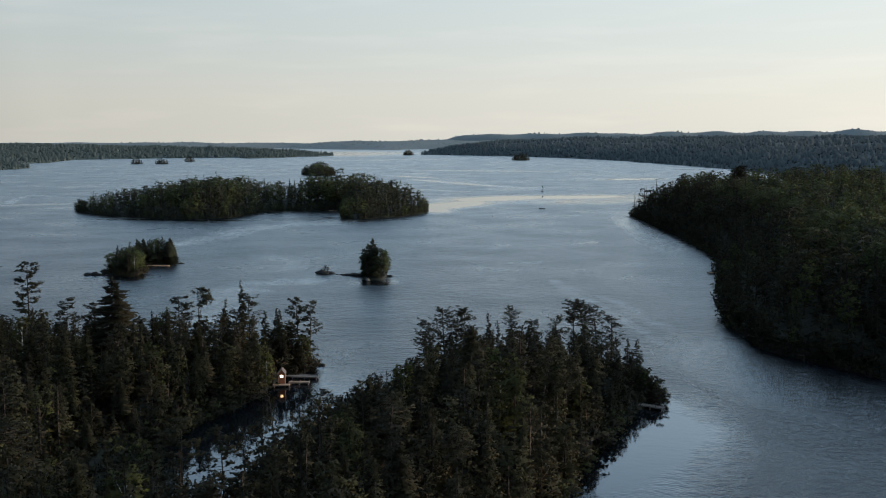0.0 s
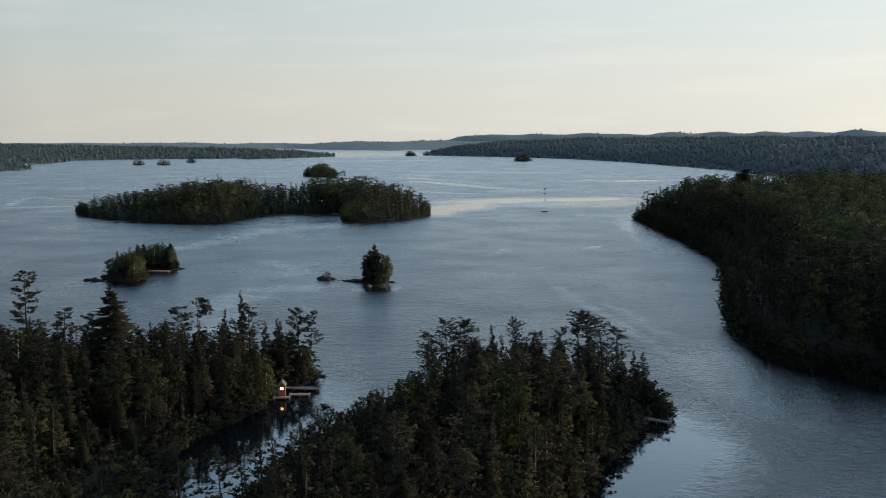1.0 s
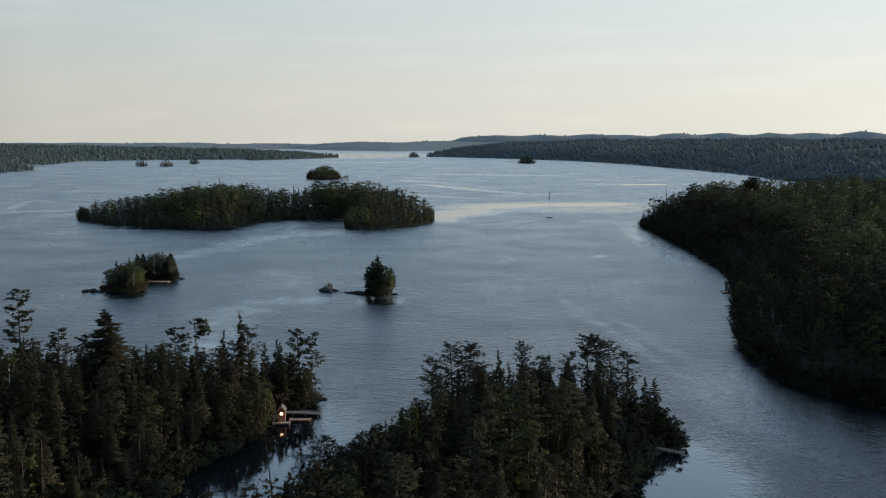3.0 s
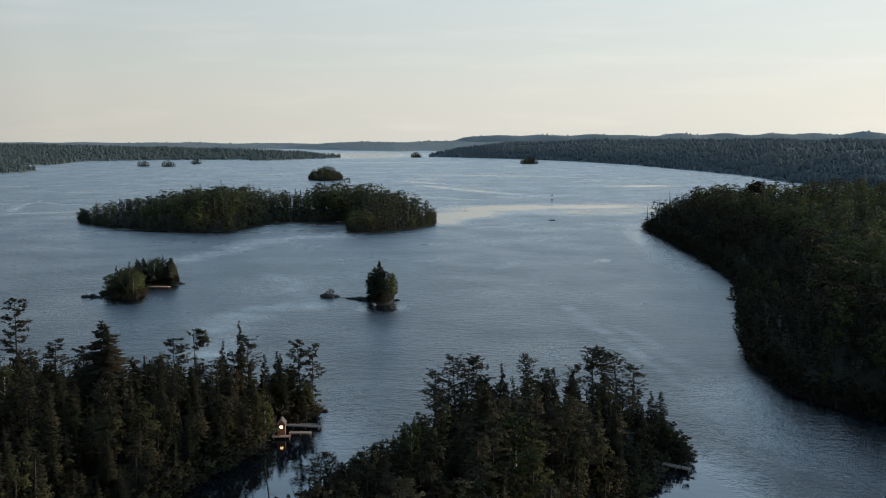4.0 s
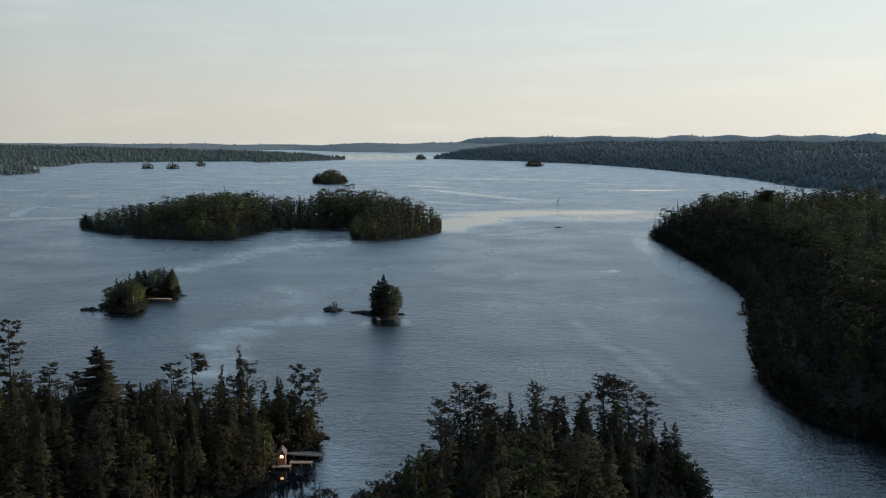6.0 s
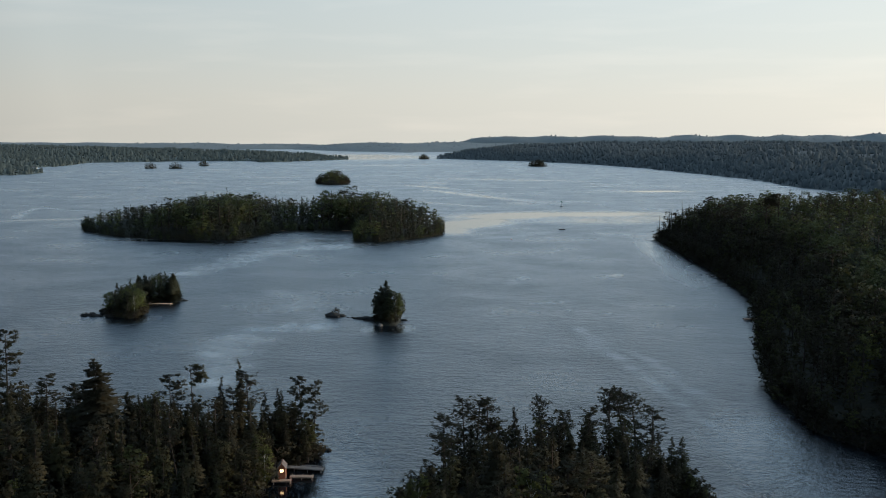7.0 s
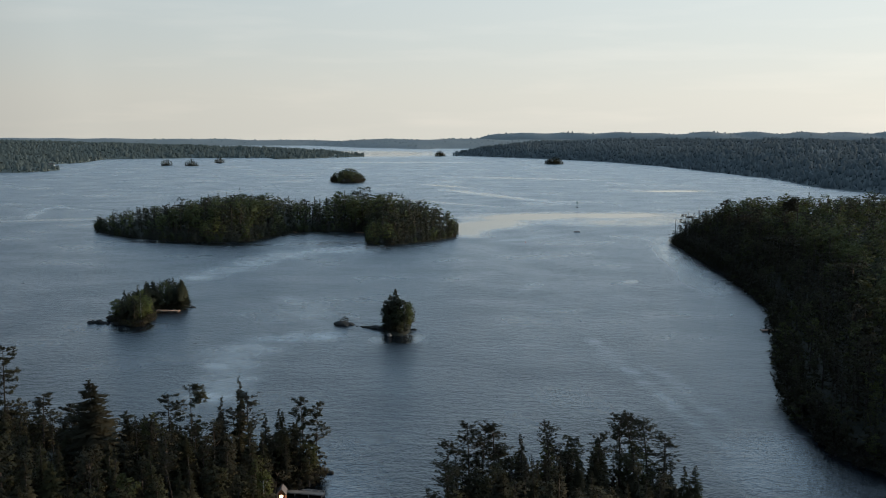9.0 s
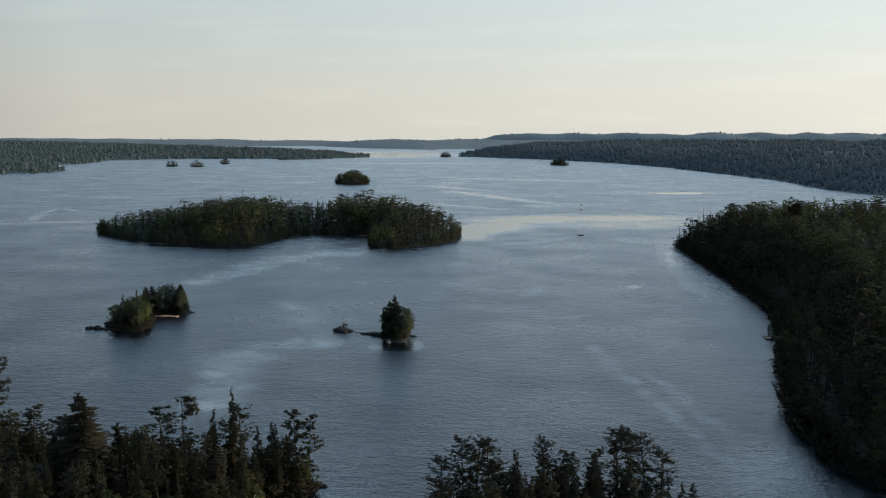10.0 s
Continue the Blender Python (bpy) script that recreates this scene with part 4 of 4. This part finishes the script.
WHITE = plain("white_paint", (0.72, 0.71, 0.68), vary=0.1)
BLACK = plain("dark_metal", (0.03, 0.03, 0.035), 0.45)
GREEN = plain("green_paint", (0.03, 0.10, 0.05), 0.5)
RED = plain("red_paint", (0.45, 0.05, 0.03), 0.5)
glass_m, gt, gb = material("window_glass")
gb.inputs["Base Color"].default_value, gb.inputs["Roughness"].default_value, gb.inputs["Metallic"].default_value = (0.05, 0.05, 0.05, 1), 0.04, 0.0
# emissive pane for the boathouse window
glow_m, lt, lb = material("glowing_pane")
lb.inputs["Base Color"].default_value = (0.7, 0.55, 0.35, 1)
lb.inputs["Emission Color"].default_value, lb.inputs["Emission Strength"].default_value = (1.0, 0.64, 0.32, 1), 6.0


def block(w, d, h, m, name="block", at=(0, 0, 0), bevel=0.02):
    """A board or post with softened edges; at is the middle of its foot."""
    bm = bmesh.new()
    bmesh.ops.create_cube(bm, size=1, matrix=Matrix.Translation((at[0], at[1], at[2] + h / 2)) @ Matrix.Diagonal((w, d, h, 1)))
    if bevel:
        bmesh.ops.bevel(bm, geom=bm.edges[:], offset=min(bevel, w / 3, d / 3, h / 3), segments=1, affect="EDGES")
    me = bpy.data.meshes.new(name)
    bm.to_mesh(me)
    bm.free()
    me.materials.append(m)
    return me


def rod(r, h, m, name="rod", top=None, sides=10, at=(0, 0, 0)):
    bm = bmesh.new()
    bmesh.ops.create_cone(bm, cap_ends=True, segments=sides, radius1=r, radius2=r if top is None else top, depth=h, matrix=Matrix.Translation((at[0], at[1], at[2] + h / 2)))
    me = bpy.data.meshes.new(name)
    bm.to_mesh(me)
    bm.free()
    me.materials.append(m)
    return me


def dock(x0, y0, x1, y1, wide, deck, m, label, posts=3, drop=0.0):
    """A plank dock on posts from the shore end to the outer end."""
    e = new("dock")
    long = math.hypot(x1 - x0, y1 - y0)
    e.matrix_world = pose(x0, y0, 0, 0, 0, math.degrees(math.atan2(y1 - y0, x1 - x0)))
    board = block(0.27, wide, 0.05, m, "plank")
    for i in range(int(long / 0.3)):
        p = part("plank", board, e)
        p.location = (0.15 + 0.3 * i, random.uniform(-0.02, 0.02), deck + random.uniform(-0.006, 0.006))
    beam = block(long, 0.12, 0.22, m, "stringer", (long / 2, 0, 0))
    for s in (-1, 1):
        part("stringer", beam, e).location = (0, s * (wide / 2 - 0.16), deck - 0.22)
    fascia = block(0.06, wide, 0.26, m, "end_board")
    part("end_board", fascia, e).location = (0.3 * int(long / 0.3) + 0.04, 0, deck - 0.2)
    leg = rod(0.09, deck + 1.4, m, "post")
    for i in range(posts):
        for s in (-1, 1):
            part("post", leg, e).location = (0.4 + (long - 0.6) * i / (posts - 1), s * (wide / 2 + 0.08), -1.2)
    return tagged(e, label, "dock")


# the small boathouse with its glowing window
def boathouse(x, y, turn):
    w, d, wall, ridge, base = 1.5, 2.4, 2.2, 3.1, 0.6
    e = new("boathouse")
    e.matrix_world = pose(x, y, base, 0, 0, turn)
    bm = bmesh.new()
    # walls as a gabled shell with an opening for the window in the lakeward end
    t = 0.09
    for s in (-1, 1):
        bmesh.ops.create_cube(bm, size=1, matrix=Matrix.Translation((s * (w - t) / 2, 0, wall / 2)) @ Matrix.Diagonal((t, d, wall, 1)))
    back = [bm.verts.new(p) for p in ((-w / 2 + t, d / 2, 0), (w / 2 - t, d / 2, 0), (w / 2 - t, d / 2, wall), (0, d / 2, ridge), (-w / 2 + t, d / 2, wall))]
    face = bm.faces.new(back)
    ext = bmesh.ops.extrude_face_region(bm, geom=[face])
    bmesh.ops.translate(bm, vec=(0, -t, 0), verts=[v for v in ext["geom"] if isinstance(v, bmesh.types.BMVert)])
    # lakeward end: boards round the window
    for x0, x1, z0, z1 in ((-w / 2 + t, -0.34, 0, wall), (0.34, w / 2 - t, 0, wall), (-0.34, 0.34, 0, 1.35), (-0.34, 0.34, 1.95, 2.4)):
        bmesh.ops.create_cube(bm, size=1, matrix=Matrix.Translation(((x0 + x1) / 2, -d / 2 + t / 2, (z0 + z1) / 2)) @ Matrix.Diagonal((x1 - x0, t, z1 - z0, 1)))
    gable = [bm.verts.new(p) for p in ((-w / 2 + t, -d / 2, wall), (w / 2 - t, -d / 2, wall), (0, -d / 2, ridge))]
    face = bm.faces.new(gable)
    ext = bmesh.ops.extrude_face_region(bm, geom=[face])
    bmesh.ops.translate(bm, vec=(0, t * 0.8, 0), verts=[v for v in ext["geom"] if isinstance(v, bmesh.types.BMVert)])
    bmesh.ops.recalc_face_normals(bm, faces=bm.faces[:])
    me = bpy.data.meshes.new("wall")
    bm.to_mesh(me)
    bm.free()
    me.materials.append(RED_WOOD)
    part("wall", me, e, "reddish stained cedar walls")
    slope = math.degrees(math.atan2(ridge - wall, w / 2))
    for s in (-1, 1):
        r = part("roof", block(1.4, d + 0.5, 0.08, SHINGLE, "roof"), e, "dark shingled roof slope")
        r.matrix_local = pose(s * (w / 4 + 0.10), 0, (wall + ridge) / 2 - 0.02, 0, s * slope, 0)
        trim = part("trim", block(1.4, 0.05, 0.14, PALE_WOOD, "trim"), e, "pale gable trim board")
        trim.matrix_local = pose(s * (w / 4 + 0.10), -d / 2 - 0.27, (wall + ridge) / 2 - 0.06, 0, s * slope, 0)
    for s in (-1, 1):
        part("corner_board", block(0.1, 0.1, wall, PALE_WOOD, "corner_board", (s * (w / 2 - 0.02), -d / 2 - 0.02, 0)), e)
    win = part("window", block(0.66, 0.03, 0.58, glow_m, "window", (0, -d / 2 + 0.07, 1.36), 0), e, "window glowing with warm light")
    for a, b, wdt, hgt in ((-0.34, 1.32, 0.06, 0.68), (0.34, 1.32, 0.06, 0.68), (0, 1.32, 0.07, 0.68)):
        part("frame", block(wdt, 0.06, hgt, PALE_WOOD, "frame", (a, -d / 2 + 0.01, b)), win)
    for z in (1.32, 1.93):
        part("frame", block(0.72, 0.06, 0.05, PALE_WOOD, "frame", (0, -d / 2 + 0.008, z)), win)
    part("floor", block(w + 0.1, d + 0.1, 0.1, GREY_WOOD, "floor", (0, 0, -0.1)), e)
    for sx in (-0.7, 0.7):
        for sy in (-1.0, 1.0):
            part("post", rod(0.1, 1.6, GREY_WOOD, "post", at=(sx, sy, -1.7)), e)
    return tagged(e, "small red-brown gabled boathouse with glowing window on posts", "boathouse")


boathouse(-36.3, 206.6, 6)
dock(-38.0, 204.6, -34.2, 204.9, 1.2, 0.55, PALE_WOOD, "short pale plank deck before the boathouse", 2)
dock(-34.9, 207.3, -30.2, 207.3, 1.3, 0.5, PALE_WOOD, "pale weathered plank dock beside the boathouse")
dock(-37.8, 212.6, -28.9, 211.2, 1.4, 0.62, GREY_WOOD, "long grey plank dock reaching from the point", 4)
dock(37.4, 190.2, 44.0, 185.7, 1.5, 0.6, GREY_WOOD, "grey plank dock at the end of the point", 4)
dock(-126.2, 400.0, -116.8, 399.2, 1.7, 0.7, PALE_WOOD, "pale plank dock along the small island", 4)
dock(111.5, 375.5, 105.0, 375.2, 2.0, 0.55, PALE_WOOD, "small plank dock below the dark hillside", 2)
# two dock shapes added for the pale reflections on the bay's water
dock(-84.8, 699, -77.5, 694.4, 1.6, 0.6, PALE_WOOD, "pale planks standing in for the bay's bright reflections", 3)
dock(-131, 702, -126, 694, 1.6, 0.6, PALE_WOOD, "pale planks standing in for the bay's bright reflections", 3)

# a mooring post with a ring at the point's dock
for x, y in ((43.6, 186.6), (42.3, 186.0)):
    e = new("mooring_post")
    e.location = (x, y, 0.55)
    part("shaft", rod(0.07, 1.0, BLACK, "shaft"), e)
    part("cap", rod(0.1, 0.06, BLACK, "cap", 0.06, at=(0, 0, 1.0)), e)
    tagged(e, "short dark mooring post on the plank dock", "post", "mooring posts on the dock")


def hull(length, wide, high, m, name="hull"):
    """A small open boat's hull with a pointed bow, a flat stern and a hollow inside."""
    n, v, f = 9, [], []
    for i in range(n):
        u = i / (n - 1)
        half = wide / 2 * min(1.0, 1.9 * (1 - u) ** 0.6) * (0.85 + 0.15 * math.sin(math.pi * u))
        x, rise = -length / 2 + length * u, 0.25 * high * u * u
        for y, z in ((0, 0.06 * u), (half * 0.75, 0.05 + rise * 0.3), (half, high + rise), (half * 0.9, high + rise), (half * 0.6, 0.14 + rise * 0.3), (0, 0.12 + 0.06 * u),
                     (-half * 0.6, 0.14 + rise * 0.3), (-half * 0.9, high + rise), (-half, high + rise), (-half * 0.75, 0.05 + rise * 0.3)):
            v.append((x, y, z))
    for i in range(n - 1):
        for k in range(10):
            a, b = i * 10 + k, i * 10 + (k + 1) % 10
            f.append((a, b, b + 10, a + 10))
    me = bpy.data.meshes.new(name)
    me.from_pydata(v, [], f + [tuple(range(9, -1, -1)), tuple(range((n - 1) * 10, n * 10))])
    me.materials.append(m)
    return me


def boat(x, y, turn, length, m, label):
    e = new("boat")
    e.matrix_world = pose(x, y, -0.12, 0, 0, turn)
    part("hull", hull(length, length * 0.36, 0.6, m), e)
    for u in (-0.25, 0.1):
        part("seat", block(0.28, length * 0.28, 0.05, PALE_WOOD, "seat", (u * length, 0, 0.4)), e)
    part("outboard_motor", block(0.28, 0.32, 0.75, BLACK, "outboard_motor", (-length / 2 - 0.15, 0, 0.2), 0.06), e, "dark outboard motor")
    return tagged(e, label, "boat")


boat(-392, 915, 200, 5.5, WHITE, "white open motor boat on the open lake")
boat(-31.5, 213.0, 170, 4.6, GREY_WOOD, "grey open boat moored along the long dock")


# navigation mark, raft and buoy out on the lake
e = new("channel_marker")
e.location = (97, 940, 0)
part("base", rod(1.6, 1.1, BLACK, "base", 1.1, at=(0, 0, -0.4)), e, "dark round base")
part("post", rod(0.28, 4.0, WHITE, "post", at=(0, 0, 0.6)), e, "white post")
part("board", block(1.3, 0.25, 2.1, GREEN, "board", (0, 0, 3.6)), e, "dark green day board")
tagged(e, "white channel marker post with dark green board", "channel marker")
e = new("swim_raft")
e.location = (73.5, 715.6, 0)
part("deck", block(4.6, 3.2, 0.25, GREY_WOOD, "deck", (0, 0, 0.35)), e)
for s in (-1, 1):
    part("float", block(4.4, 0.7, 0.6, BLACK, "float", (0, s * 1.1, -0.25), 0.12), e, "dark float")
tagged(e, "dark low raft floating on the open lake", "raft")
e = new("buoy")
e.location = (33, 648, 0)
part("body", rod(0.35, 0.8, RED, "body", 0.25, at=(0, 0, -0.2)), e)
part("top", rod(0.12, 0.9, WHITE, "top", 0.05, at=(0, 0, 0.6)), e)
tagged(e, "small red and white buoy on the lake", "buoy")


# ---- rocks ----
def boulder(seed, r, flat):
    rg = np.random.default_rng(seed)
    bm = bmesh.new()
    bmesh.ops.create_icosphere(bm, subdivisions=3, radius=r)
    off = Vector(rg.uniform(-50, 50, 3))
    for v in bm.verts:
        n = noise.noise(v.co / r * 0.9 + off) * 0.5 + abs(noise.noise(v.co / r * 2.2 + off)) * 0.35 - 0.1
        v.co *= 1 + n
        v.co.z *= flat
    me = bpy.data.meshes.new("rock")
    bm.to_mesh(me)
    bm.free()
    me.materials.append(ROCK)
    return me


ROCKS = [boulder(s, 1.0, f) for s, f in ((1, 0.75), (2, 0.95), (3, 0.65), (4, 1.1), (5, 0.8))]
ROCKS[4].materials.clear()
ROCKS[4].materials.append(PALE_ROCK)


def rock(x, y, z, sx, sy, sz, label, i=None):
    o = new("rock", ROCKS[random.randrange(4) if i is None else i])
    o.matrix_world = pose(x, y, z, 0, 0, random.uniform(-25, 25)) @ Matrix.Diagonal((sx, sy, sz, 1))
    return tagged(o, label, "rock", "rocks along the shores")


for x, y, sx, sy, sz in ((-140.2, 376.8, 1.9, 1.5, 1.9), (-143.0, 377.2, 1.7, 1.2, 1.1), (-138.0, 376.4, 1.5, 1.1, 1.2), (-138.6, 386.5, 2.4, 2.0, 1.6), (-136, 381, 2.2, 2.6, 1.5), (-133, 375, 1.8, 1.6, 1.2),
                         (-136.4, 375.2, 0.9, 0.8, 0.8), (-114.8, 410, 1.4, 0.8, 0.7)):
    rock(x, y, -0.1, sx, sy, sz, "dark wet rock by the small wooded island")
for x, y, sx, sy, sz in ((-35.5, 372.6, 3.4, 2.0, 1.5), (-38.6, 373.9, 2.2, 1.2, 0.9), (-33, 370.5, 2.2, 1.8, 1.6), (-21.6, 371, 1.5, 1.0, 0.8), (-41.2, 375.6, 0.7, 0.5, 0.5), (-43, 376, 0.4, 0.4, 0.4)):
    rock(x, y, -0.05, sx, sy, sz, "dark rock ledge of the tiny island")
for x, y, sx in ((-29.6, 360.8, 1.0),):
    o = rock(x, y, 0.0, sx, sx, sx, "pale boulder at the tiny island's edge", 4)
for x, y, sx, sy, sz in ((-48.6, 378, 3.0, 2.4, 2.0), (-46.0, 378.6, 2.0, 1.6, 1.2), (-50.6, 379.2, 1.2, 1.0, 0.8)):
    rock(x, y, 0.1, sx, sy, sz, "bare grey rock of the islet")
rg = np.random.default_rng(4)
for k in range(26):
    pts = ((-31, 222), (-34, 215), (45, 194), (44, 198), (36, 214), (128, 520), (126, 470), (127.5, 502), (122, 432), (97, 335))
    x, y = pts[k % len(pts)]
    s = rg.uniform(0.5, 1.3)
    rock(x + rg.uniform(-1.5, 1.5), y + rg.uniform(-3, 3), -0.05, s, s * 0.8, s * 0.8, "grey boulder at the wooded waterline")

# ---- lakeside cabin on the far shore ----
def cabin(x, y, z, turn, label):
    e = new("cabin")
    e.matrix_world = pose(x, y, z, 0, 0, turn)
    part("wall", block(9, 6, 3.2, WHITE, "wall", (0, 0, 0), 0.05), e, "pale plank walls")
    for s in (-1, 1):
        r = part("roof", block(9.8, 4.0, 0.2, SHINGLE, "roof"), e, "grey roof slope")
        r.matrix_local = pose(0, s * 1.65, 4.0, s * -26, 0, 0)
    for a in (-2.6, 0, 2.6):
        part("window", block(1.4, 0.1, 1.2, glass_m, "window", (a, -3.02, 1.2)), e, "dark window")
    return tagged(e, label, "cabin")


cabin(-772, 1738, 5.0, 10, "small pale cabin among far lakeside trees")

# ---- leaning and standing-out trees ----
tree("spruce", 85.6, 287.0, 0.2, 8.6, "leaning over the water", turn=0, form=0, wide=1.0, tilt=(0, -32))
tree("cedar", 85.2, 285.5, 0.1, 4.2, "leaning over the water", turn=0, form=0, wide=1.2, tilt=(0, -20))
tree("cedar", -31.4, 218.5, 0.2, 4.0, "leaning over the water", turn=0, form=0, wide=0.9, tilt=(0, 40))
tree("cedar", 43.6, 194.5, 0.2, 4.6, "leaning over the water", turn=0, form=0, wide=1.1, tilt=(0, 14))
tree("birch", 42.8, 192.5, 0.2, 4.4, "leaning over the water", turn=0, form=1, wide=0.8, tilt=(0, 18))
rock(107.6, 377.4, 0.0, 2.2, 1.4, 0.9, "grey boulder beside the small dock", 0)
tree("cedar", 107.4, 377.4, 0.3, 4.4, "beside the small dock", wide=1.1)
tree("cedar", 110.2, 377.4, 0.3, 4.0, "beside the small dock", wide=1.2)
for x, y, top, kind in ((146.4, 655, 25.7, "dead"), (139.2, 655, 21.2, "dead"), (131.5, 655, 15.8, "dead")):
    z = right_shore.z(x, y)
    tree(kind, x, y, z, top - z, "on the cape", wide=2.6)
for x, y, top, kind in ((164.3, 520, 38.2, "white_pine"), (158.5, 522, 36.0, "red_pine"), (148, 525, 33.0, "red_pine")):
    z = right_shore.z(x, y)
    tree(kind, x, y, z, top - z, HILL)
